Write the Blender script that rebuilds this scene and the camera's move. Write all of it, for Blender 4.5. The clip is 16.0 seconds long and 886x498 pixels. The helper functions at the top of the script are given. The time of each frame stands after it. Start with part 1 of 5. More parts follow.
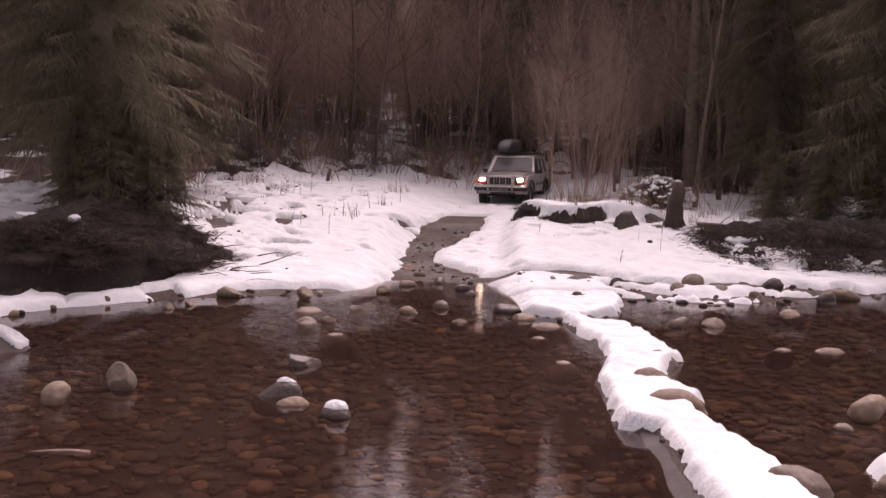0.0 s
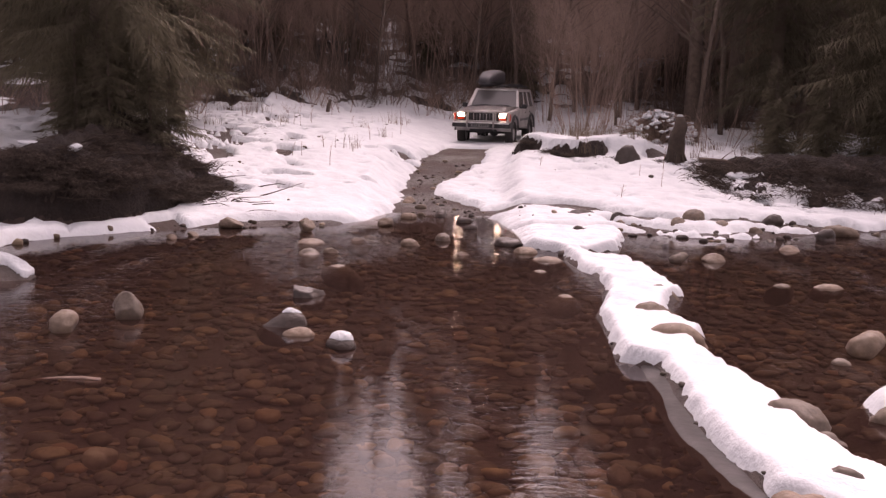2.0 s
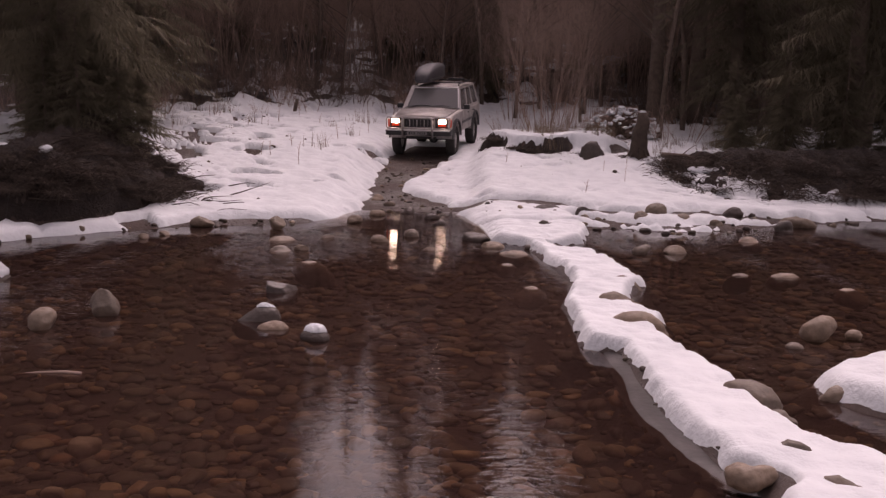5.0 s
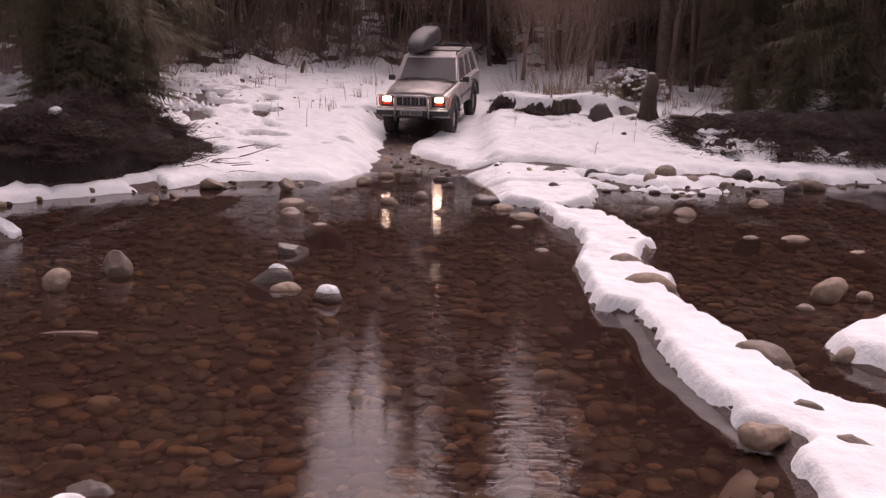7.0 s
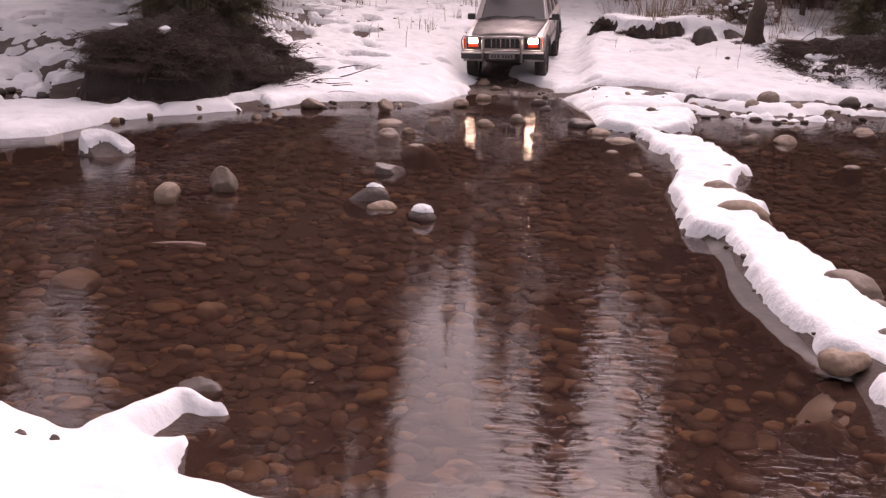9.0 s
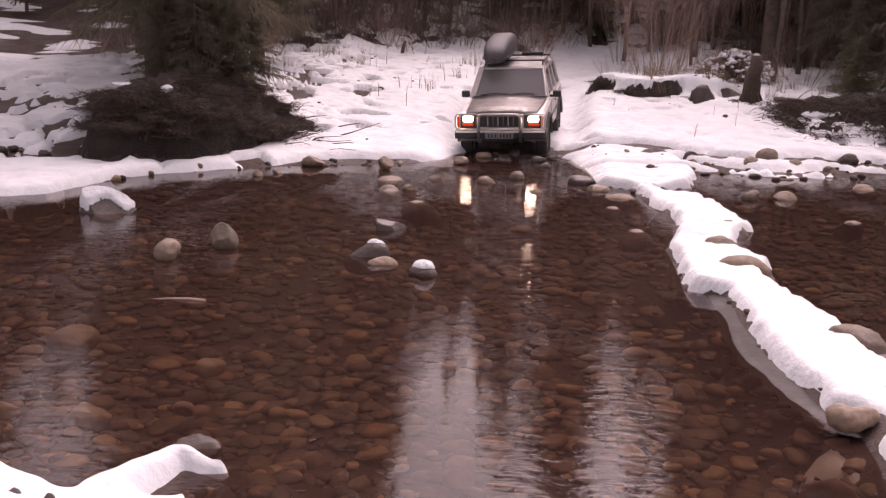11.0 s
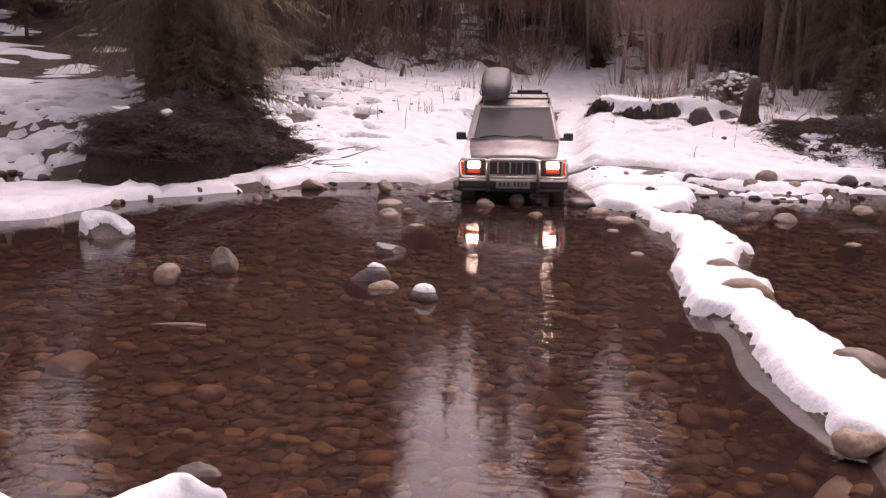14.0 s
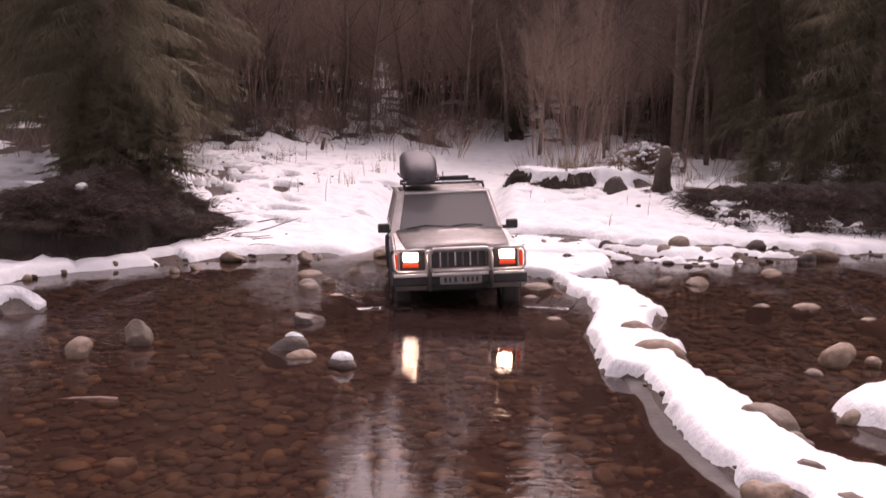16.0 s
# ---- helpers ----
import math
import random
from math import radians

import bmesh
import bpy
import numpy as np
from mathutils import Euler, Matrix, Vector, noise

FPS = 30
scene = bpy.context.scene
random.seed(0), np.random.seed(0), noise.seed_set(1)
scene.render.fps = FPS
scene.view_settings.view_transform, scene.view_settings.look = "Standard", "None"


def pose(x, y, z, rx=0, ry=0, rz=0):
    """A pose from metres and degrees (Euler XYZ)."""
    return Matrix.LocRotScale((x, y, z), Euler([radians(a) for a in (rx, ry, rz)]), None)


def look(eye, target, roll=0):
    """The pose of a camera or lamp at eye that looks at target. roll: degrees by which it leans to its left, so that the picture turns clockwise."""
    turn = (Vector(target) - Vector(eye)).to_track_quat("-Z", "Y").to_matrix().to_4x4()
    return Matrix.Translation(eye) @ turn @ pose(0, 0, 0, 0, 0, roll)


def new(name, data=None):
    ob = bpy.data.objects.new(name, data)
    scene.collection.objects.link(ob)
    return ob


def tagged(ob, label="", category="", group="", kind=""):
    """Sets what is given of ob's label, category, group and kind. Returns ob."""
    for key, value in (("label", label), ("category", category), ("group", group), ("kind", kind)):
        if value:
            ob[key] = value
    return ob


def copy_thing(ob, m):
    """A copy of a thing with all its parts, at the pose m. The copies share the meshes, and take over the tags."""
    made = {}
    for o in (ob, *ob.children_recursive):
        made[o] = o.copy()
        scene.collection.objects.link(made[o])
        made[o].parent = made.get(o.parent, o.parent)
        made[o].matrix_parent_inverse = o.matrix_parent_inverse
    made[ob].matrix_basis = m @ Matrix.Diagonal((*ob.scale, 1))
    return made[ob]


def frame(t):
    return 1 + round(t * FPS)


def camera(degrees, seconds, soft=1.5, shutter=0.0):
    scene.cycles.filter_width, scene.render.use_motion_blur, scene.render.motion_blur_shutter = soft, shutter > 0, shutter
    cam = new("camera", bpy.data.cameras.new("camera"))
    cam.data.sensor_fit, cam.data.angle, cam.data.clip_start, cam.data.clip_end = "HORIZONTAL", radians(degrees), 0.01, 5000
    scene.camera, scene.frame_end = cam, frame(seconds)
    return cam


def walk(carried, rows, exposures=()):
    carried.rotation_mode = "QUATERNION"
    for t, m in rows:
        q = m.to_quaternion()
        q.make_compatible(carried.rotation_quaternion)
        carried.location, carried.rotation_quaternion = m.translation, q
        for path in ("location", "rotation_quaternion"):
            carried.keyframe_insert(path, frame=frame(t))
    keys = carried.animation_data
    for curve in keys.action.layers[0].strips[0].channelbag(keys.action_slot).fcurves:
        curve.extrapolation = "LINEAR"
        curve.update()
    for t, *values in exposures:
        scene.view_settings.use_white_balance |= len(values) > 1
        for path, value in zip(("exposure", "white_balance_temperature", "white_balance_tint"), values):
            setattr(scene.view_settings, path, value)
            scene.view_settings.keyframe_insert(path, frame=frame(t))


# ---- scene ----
cam = camera(47.1, 16.0, soft=1.35, shutter=0.3)
PATH = [
    (0, (0.155, 0.559, 2.314), (0.117, 2.551, 2.143), 1.2),
    (0.5, (0.109, 0.564, 2.313), (0.077, 2.55, 2.08), 1.3),
    (1, (0.09, 0.556, 2.318), (0.053, 2.538, 2.055), 1.5),
    (1.5, (0.092, 0.548, 2.323), (0.051, 2.525, 2.026), 1.5),
    (2, (0.082, 0.514, 2.326), (0.053, 2.491, 2.023), 1.8),
    (2.5, (0.079, 0.537, 2.313), (0.047, 2.51, 1.984), 1.7),
    (3, (0.078, 0.529, 2.328), (0.104, 2.488, 1.925), 1.4),
    (3.5, (0.126, 0.375, 2.334), (-0.002, 2.334, 1.956), 1.6),
    (4, (0.15, 0.277, 2.347), (0.031, 2.244, 2.008), 1.7),
    (4.2, (0.133, 0.243, 2.331), (0.092, 2.219, 2.026), 1.7),
    (6.3, (0.053, 0.173, 2.335), (0.11, 2.146, 2.016), 1.2),
    (6.5, (0.047, 0.211, 2.327), (0.073, 2.183, 1.997), 1.2),
    (7, (0.014, 0.17, 2.32), (0.038, 2.134, 1.943), 1.3),
    (7.5, (0.058, 0.078, 2.336), (-0.003, 2.037, 1.935), 1.7),
    (8, (0.109, -0.045, 2.345), (-0.039, 1.9, 1.906), 1.7),
    (8.5, (0.126, -0.075, 2.355), (0.022, 1.855, 1.841), 1.1),
    (9, (0.061, -0.072, 2.358), (-0.099, 1.85, 1.829), 1.5),
    (9.5, (0.031, -0.065, 2.361), (-0.119, 1.878, 1.913), 1.9),
    (9.7, (0.032, -0.055, 2.356), (-0.127, 1.892, 1.927), 1.8),
    (11.8, (0.044, -0.02, 2.319), (-0.118, 1.932, 1.912), 1.3),
    (12, (0.043, 0.02, 2.321), (-0.109, 1.974, 1.921), 1.6),
    (12.5, (0.04, -0.015, 2.334), (-0.105, 1.941, 1.944), 1.6),
    (13, (0.032, -0.019, 2.323), (-0.087, 1.94, 1.94), 1.8),
    (13.5, (0.032, -0.018, 2.326), (-0.108, 1.94, 1.94), 1.6),
    (14, (0.018, -0.002, 2.333), (-0.145, 1.955, 1.958), 1.2),
    (14.5, (0.04, -0.002, 2.321), (-0.109, 1.949, 1.908), 1.3),
    (15, (0.044, 0.004, 2.33), (0.078, 1.96, 1.915), -2.1),
    (15.5, (0.05, -0.1, 2.329), (0.012, 1.869, 1.976), 0.3),
    (16, (0.105, -0.08, 2.286), (0.085, 1.907, 2.055), 0.8),
]
STOPS, KELVIN, TINT = 0.76, 7200, 42
walk(cam, [(t, look(eye, target, roll)) for t, eye, target, roll in PATH],
     exposures=[(t, STOPS + more, KELVIN, TINT) for t, more in ((0, -0.03), (1, 0.02), (2.5, 0.0), (3.5, -0.32), (4, -0.63), (6.5, -0.42), (7, -0.28), (7.5, -0.18), (8.5, -0.03), (9, 0.0), (12, 0.11), (16, 0.17))])

# ---- sky and sun: an overcast winter dusk ----
SUN_ELEVATION, SUN_TURN = 56, 14
world = bpy.data.worlds.new("world")
scene.world = world
world.use_nodes = True
wn = world.node_tree.nodes
sky = wn.new("ShaderNodeTexSky")
sky.sky_type = "NISHITA"
sky.sun_disc = False
sky.sun_elevation, sky.sun_rotation = radians(SUN_ELEVATION), radians(SUN_TURN)
sky.dust_density, sky.air_density, sky.ozone_density = 6.0, 1.0, 1.0
grey = wn.new("ShaderNodeHueSaturation")
grey.inputs["Saturation"].default_value = 0.2
world.node_tree.links.new(sky.outputs[0], grey.inputs["Color"])
world.node_tree.links.new(grey.outputs[0], wn["Background"].inputs["Color"])
wn["Background"].inputs["Strength"].default_value = 0.127
sun = new("sun", bpy.data.lights.new("sun", "SUN"))
sun.data.energy, sun.data.angle, sun.data.color = 0.6, radians(60), (1.0, 0.96, 0.92)
turn = radians(SUN_TURN)
toward = Vector((math.sin(turn) * math.cos(radians(SUN_ELEVATION)), math.cos(turn) * math.cos(radians(SUN_ELEVATION)), math.sin(radians(SUN_ELEVATION))))
sun.matrix_world = look(toward * 60, (0, 0, 0))

# ---- materials ----
class Nodes:
    """A node material with a Principled shader and short ways to add nodes."""

    def __init__(self, name, rough=0.6, metal=0.0, color=(0.5, 0.5, 0.5), **more):
        self.mat = bpy.data.materials.new(name)
        self.mat.use_nodes = True
        self.tree = self.mat.node_tree
        self.bsdf = self.tree.nodes["Principled BSDF"]
        self.out = self.tree.nodes["Material Output"]
        self.put("Base Color", (*color, 1)), self.put("Roughness", rough), self.put("Metallic", metal)
        for key, value in more.items():
            self.put(key.replace("_", " "), value)

    def put(self, socket, value):
        self.bsdf.inputs[socket].default_value = value

    def node(self, kind, **values):
        n = self.tree.nodes.new("ShaderNode" + kind)
        for key, value in values.items():
            n.inputs[key.replace("_", " ")].default_value = value
        return n

    def link(self, a, b):
        self.tree.links.new(a, b)

    def coords(self, space="Object", scale=(1, 1, 1)):
        c = self.node("TexCoord")
        m = self.node("Mapping", Scale=scale)
        self.link(c.outputs[space], m.inputs["Vector"])
        return m.outputs[0]

    def noise(self, where, scale, detail=4, rough=0.6):
        n = self.node("TexNoise", Scale=scale, Detail=detail, Roughness=rough)
        self.link(where, n.inputs["Vector"])
        return n.outputs["Fac"]

    def ramp(self, fac, *stops):
        r = self.node("ValToRGB")
        e = r.color_ramp.elements
        while len(e) < len(stops):
            e.new(0.5)
        for k, (at, c) in zip(e, stops):
            k.position, k.color = at, (*c, 1)
        self.link(fac, r.inputs["Fac"])
        return r.outputs["Color"]

    def mix(self, fac, a, b, kind="MIX"):
        m = self.node("Mix")
        m.data_type, m.blend_type = "RGBA", kind
        for socket, value in ((m.inputs[0], fac), (m.inputs[6], a), (m.inputs[7], b)):
            if isinstance(value, bpy.types.NodeSocket):
                self.link(value, socket)
            else:
                socket.default_value = value if isinstance(value, (int, float)) else (*value, 1)
        return m.outputs[2]

    def color(self, socket):
        self.link(socket, self.bsdf.inputs["Base Color"])

    def bump(self, height, strength, distance=0.02):
        b = self.node("Bump", Strength=strength, Distance=distance)
        self.link(height, b.inputs["Height"])
        self.link(b.outputs[0], self.bsdf.inputs["Normal"])
        return b


def mottled(name, dark, light, scale, rough=0.7, bump=0.3, distance=0.02, space="Object", metal=0.0, vary=None):
    """A surface with grain and larger stains between two colours. vary: a source of random tone for each piece."""
    m = Nodes(name, rough, metal)
    at = m.coords(space)
    fine, broad = m.noise(at, scale * 6, 5), m.noise(at, scale, 3)
    c = m.mix(0.4, m.ramp(broad, (0.3, dark), (0.7, light)), m.ramp(fine, (0.3, dark), (0.75, light)))
    if vary:
        r = m.node("ObjectInfo").outputs["Random"] if vary == "object" else m.node("NewGeometry").outputs["Random Per Island"]
        if vary == "object":
            tones = ((0.0, (0.62, 0.6, 0.6)), (0.4, (1.0, 0.93, 0.87)), (0.7, (0.85, 0.8, 0.76)), (1.0, (1.2, 1.08, 0.98)))
        else:
            tones = ((0.0, (0.20, 0.17, 0.15)), (0.35, (0.42, 0.33, 0.27)), (0.55, (0.46, 0.44, 0.33)), (0.7, (0.62, 0.54, 0.40)), (0.84, (1.15, 1.03, 0.78)), (0.94, (2.0, 1.8, 1.4)), (1.0, (1.1, 0.72, 0.54)))
        c = m.mix(1.0, c, m.ramp(r, *tones), "MULTIPLY")
    m.color(c)
    m.bump(fine, bump, distance)
    return m.mat


def snow_material():
    m = Nodes("snow", 0.85, color=(0.69, 0.715, 0.725))
    at = m.coords()
    lumps, grain = m.noise(at, 2.2, 5), m.noise(at, 30, 3)
    m.color(m.ramp(lumps, (0.25, (0.58, 0.605, 0.62)), (0.6, (0.69, 0.715, 0.725))))
    m.bump(m.mix(0.025, lumps, grain), 0.6, 0.10)
    return m.mat


def ground_material():
    m = Nodes("wet_earth", 0.75)
    at = m.coords()
    broad, fine = m.noise(at, 0.8, 4), m.noise(at, 14, 6, 0.7)
    c = m.mix(fine, m.ramp(broad, (0.3, (0.03, 0.016, 0.012)), (0.7, (0.07, 0.039, 0.029))), (0.06, 0.039, 0.03))
    m.color(c)
    m.bump(fine, 0.9, 0.07)
    r = m.ramp(broad, (0.35, (0.45, 0.45, 0.45)), (0.65, (0.9, 0.9, 0.9)))
    m.link(r, m.bsdf.inputs["Roughness"])
    return m.mat


def water_material():
    """Clear brown river water: what lies below shows through, and the surface mirrors by its angle."""
    m = Nodes("river_water")
    clear = m.node("BsdfTransparent")
    clear.inputs["Color"].default_value = (0.875, 0.72, 0.61, 1)
    silt = m.node("BsdfDiffuse")
    silt.inputs["Color"].default_value = (0.050, 0.0262, 0.0222, 1)
    body = m.node("MixShader")
    body.inputs[0].default_value = 0.41
    m.link(clear.outputs[0], body.inputs[1])
    m.link(silt.outputs[0], body.inputs[2])
    gloss = m.node("BsdfGlossy", Roughness=0.012)
    at = m.coords(scale=(0.5, 1.3, 1.0))
    ripple = m.noise(at, 11.0, 3, 0.55)
    swell = m.noise(at, 1.1, 2, 0.5)
    where = m.noise(m.coords(scale=(1.2, 0.35, 1)), 0.5, 2)
    patch = m.ramp(where, (0.44, (0.08, 0.08, 0.08)), (0.62, (1, 1, 1)))
    h = m.mix(1.0, ripple, patch, "MULTIPLY")
    b = m.node("Bump", Strength=0.40, Distance=0.022)
    m.link(h, b.inputs["Height"])
    b2 = m.node("Bump", Strength=0.06, Distance=0.06)
    m.link(swell, b2.inputs["Height"])
    m.link(b.outputs[0], b2.inputs["Normal"])
    f = m.node("Fresnel", IOR=1.44)
    m.link(b2.outputs[0], gloss.inputs["Normal"])
    m.link(b2.outputs[0], f.inputs["Normal"])
    s = m.node("MixShader")
    m.link(f.outputs[0], s.inputs[0])
    m.link(body.outputs[0], s.inputs[1])
    m.link(gloss.outputs[0], s.inputs[2])
    m.link(s.outputs[0], m.out.inputs["Surface"])
    return m.mat


def glow(name, color, strength):
    m = Nodes(name, 0.2, color=color)
    m.put("Emission Color", (*color, 1)), m.put("Emission Strength", strength)
    return m.mat


def glass_material(name, tint):
    m = Nodes(name)
    clear, gloss, f, s = m.node("BsdfTransparent"), m.node("BsdfGlossy", Roughness=0.03), m.node("Fresnel", IOR=1.5), m.node("MixShader")
    clear.inputs["Color"].default_value = (*tint, 1)
    # even pale veil mixed into the glass, in place of the sky it reflects
    sky_veil, veiled = m.node("BsdfDiffuse"), m.node("MixShader")
    sky_veil.inputs["Color"].default_value = (0.42, 0.40, 0.39, 1)
    veiled.inputs[0].default_value = 0.42
    m.link(clear.outputs[0], veiled.inputs[1])
    m.link(sky_veil.outputs[0], veiled.inputs[2])
    for a, b in ((f.outputs[0], s.inputs[0]), (veiled.outputs[0], s.inputs[1]), (gloss.outputs[0], s.inputs[2]), (s.outputs[0], m.out.inputs["Surface"])):
        m.link(a, b)
    return m.mat


def paint_material():
    m = Nodes("silver_paint", 0.38, 0.35)
    at = m.coords()
    dirt = m.noise(at, 3.0, 6, 0.65)
    m.color(m.ramp(dirt, (0.3, (0.34, 0.305, 0.285)), (0.55, (0.48, 0.445, 0.425)), (0.75, (0.54, 0.51, 0.495))))
    m.link(m.ramp(dirt, (0.35, (0.6, 0.6, 0.6)), (0.65, (0.33, 0.33, 0.33))), m.bsdf.inputs["Roughness"])
    return m.mat


def needle_material():
    """Spruce boughs: some of the light goes through the thin needles."""
    m = Nodes("spruce_needles", 0.8)
    at = m.coords("Object")
    c = m.mix(0.4, m.ramp(m.noise(at, 1.2, 3), (0.3, (0.098, 0.087, 0.056)), (0.7, (0.222, 0.19, 0.126))), m.ramp(m.noise(at, 7, 5), (0.3, (0.098, 0.087, 0.056)), (0.75, (0.222, 0.19, 0.126))))
    m.color(c)
    through_light = m.node("BsdfTranslucent")
    m.link(c, through_light.inputs["Color"])
    s = m.node("MixShader")
    s.inputs[0].default_value = 0.45
    m.link(m.bsdf.outputs[0], s.inputs[1])
    m.link(through_light.outputs[0], s.inputs[2])
    m.link(s.outputs[0], m.out.inputs["Surface"])
    return m.mat


def ice_material():
    m = Nodes("wet_ice", 0.45, Specular_IOR_Level=0.2)
    at = m.coords()
    m.color(m.ramp(m.noise(at, 3.0, 5), (0.3, (0.02, 0.015, 0.013)), (0.7, (0.062, 0.05, 0.047))))
    m.bump(m.noise(at, 12, 3), 0.2, 0.02)
    return m.mat


ICE = ice_material()
SNOW, EARTH, WATER = snow_material(), ground_material(), water_material()
STONE = mottled("river_stone", (0.115, 0.087, 0.064), (0.27, 0.212, 0.162), 5, 0.6, 0.35, 0.015, vary="object")
PALE_STONE = mottled("pale_stone", (0.30, 0.255, 0.20), (0.50, 0.43, 0.34), 5, 0.6, 0.35, 0.015)
COBBLE = mottled("bed_cobble", (0.085, 0.064, 0.044), (0.27, 0.213, 0.146), 4, 0.55, 0.3, 0.015, vary="island")
RUBBLE = mottled("wet_rubble", (0.07, 0.056, 0.047), (0.19, 0.155, 0.13), 5, 0.55, 0.35, 0.015, vary="island")
LOAM = mottled("dark_loam", (0.016, 0.011, 0.009), (0.050, 0.034, 0.026), 4, 0.95, 1.0, 0.08)
DARK_STONE = mottled("wet_dark_stone", (0.036, 0.026, 0.021), (0.095, 0.07, 0.057), 4, 0.5, 0.4)
BARK = mottled("bark", (0.085, 0.06, 0.047), (0.22, 0.165, 0.13), 6, 0.9, 0.8, 0.03)
NEEDLE = needle_material()
TWIG = mottled("bare_twig", (0.22, 0.155, 0.12), (0.46, 0.325, 0.265), 3, 0.85, 0.3)
STRAW = mottled("dry_grass", (0.14, 0.10, 0.065), (0.27, 0.20, 0.13), 8, 0.9, 0.2)
BRUSH = mottled("dark_brush", (0.034, 0.024, 0.018), (0.10, 0.07, 0.052), 2, 0.9, 0.4)
PAINT = paint_material()
BLACK = mottled("black_plastic", (0.012, 0.012, 0.013), (0.035, 0.034, 0.034), 8, 0.5, 0.1)
RUBBER = mottled("tyre_rubber", (0.012, 0.011, 0.011), (0.05, 0.043, 0.038), 5, 0.85, 0.4)
STEEL = mottled("dull_steel", (0.30, 0.28, 0.27), (0.50, 0.48, 0.46), 9, 0.4, 0.1, metal=0.9)
CHROME = mottled("bright_trim", (0.7, 0.69, 0.68), (0.86, 0.85, 0.84), 9, 0.4, 0.05, metal=0.2)
TRIM = mottled("grey_plastic", (0.07, 0.068, 0.068), (0.14, 0.135, 0.135), 6, 0.5, 0.1)
BOX = mottled("roof_box_plastic", (0.045, 0.043, 0.047), (0.085, 0.08, 0.085), 5, 0.62, 0.05)
GLASS = glass_material("car_glass", (0.30, 0.31, 0.32))
LAMP = glow("headlamp_glow", (1.0, 0.83, 0.60), 15.0)
AMBER = glow("amber_lamp", (0.7, 0.06, 0.015), 0.22)
PLATE = mottled("number_plate_white", (0.13, 0.125, 0.12), (0.22, 0.21, 0.205), 10, 0.5, 0.05)
SEAT = mottled("seat_cloth", (0.10, 0.095, 0.09), (0.2, 0.19, 0.18), 9, 0.9, 0.2)

# ---- building helpers ----
def mesh_of(name, bm, material, smooth=True):
    me = bpy.data.meshes.new(name)
    bm.normal_update()
    bm.to_mesh(me)
    bm.free()
    me.materials.append(material)
    if smooth:
        me.shade_smooth()
    return me


def part(name, bm, material, parent=None, label="", smooth=True):
    ob = new(name, mesh_of(name, bm, material, smooth))
    ob.parent = parent
    return tagged(ob, label)


def arrays(name, verts, faces, material, smooth=True):
    """One mesh object from numpy arrays of places and of faces."""
    me = bpy.data.meshes.new(name)
    verts, faces = np.asarray(verts, np.float32), np.asarray(faces, np.int32)
    n, k = faces.shape
    me.vertices.add(len(verts))
    me.vertices.foreach_set("co", verts.ravel())
    me.loops.add(n * k)
    me.loops.foreach_set("vertex_index", faces.ravel())
    me.polygons.add(n)
    me.polygons.foreach_set("loop_start", np.arange(0, n * k, k, dtype=np.int32))
    me.update(calc_edges=True)
    me.validate()
    me.materials.append(material)
    if smooth:
        me.shade_smooth()
    return new(name, me)


RNG = np.random.default_rng(7)
TABLE = RNG.random((128, 128))


def vnoise(x, y, scale, shift=0.0):
    """Smooth noise from -1 to 1 over the plan, its lumps 1 / scale metres wide."""
    x, y = np.asarray(x, float) * scale + 31.7 + shift * 7.3, np.asarray(y, float) * scale + 57.1 + shift * 3.1
    i, j = np.floor(x).astype(int), np.floor(y).astype(int)
    u, v = x - i, y - j
    u, v = u * u * (3 - 2 * u), v * v * (3 - 2 * v)
    at = lambda a, b: TABLE[a % 128, b % 128]
    low = at(i, j) * (1 - u) + at(i + 1, j) * u
    high = at(i, j + 1) * (1 - u) + at(i + 1, j + 1) * u
    return (low * (1 - v) + high * v) * 2 - 1


def fbm(x, y, scale, octaves=4, shift=0.0):
    return sum(vnoise(x, y, scale * 2**k, shift + k) * 0.5**k for k in range(octaves)) / 1.8


# ---- the lie of the land: water level is z = 0 ----
def shore(x):
    """Where the far bank meets the water."""
    return np.interp(x, [-60, -12, -8, -7, -6.6, -6.35, -6.2, -5.77, -5.2, -4.5, -3.85, -2.7, -1.9, -1.5, -0.5, 0.8, 1.3, 2.5, 3.6, 4.3, 5.4, 6.8, 9, 60],
                     [9, 12, 12.85, 13.05, 13.4, 14.5, 15.0, 15.7, 16.25, 16.8, 17.3, 17.7, 17.95, 18.6, 18.6, 18.2, 17.6, 17.8, 18.0, 17.6, 18.0, 19.0, 20, 24])


def near_shore(x):
    return np.interp(x, [-30, -3.0, -2.6, -2.25, -1.9, -1.72, -1.6, -1.52, -0.8, 0, 1.5, 30], [5.4, 4.82, 4.74, 4.58, 4.5, 4.46, 4.56, 4.12, 3.9, 3.2, 3.2, 3.4])


def road_left(y):
    return np.interp(y, [15, 18.6, 21.6, 24.4, 27, 29, 34, 44], [-1.8, -1.55, -1.2, -1.15, -0.85, -0.5, 0.5, 3.5])


def road_right(y):
    return np.interp(y, [15, 17.7, 21, 22.6, 23.6, 25, 26.4, 29, 34, 44], [1.0, 0.85, 0.5, -0.3, -0.45, 0.1, 0.6, 0.8, 1.5, 4.5])


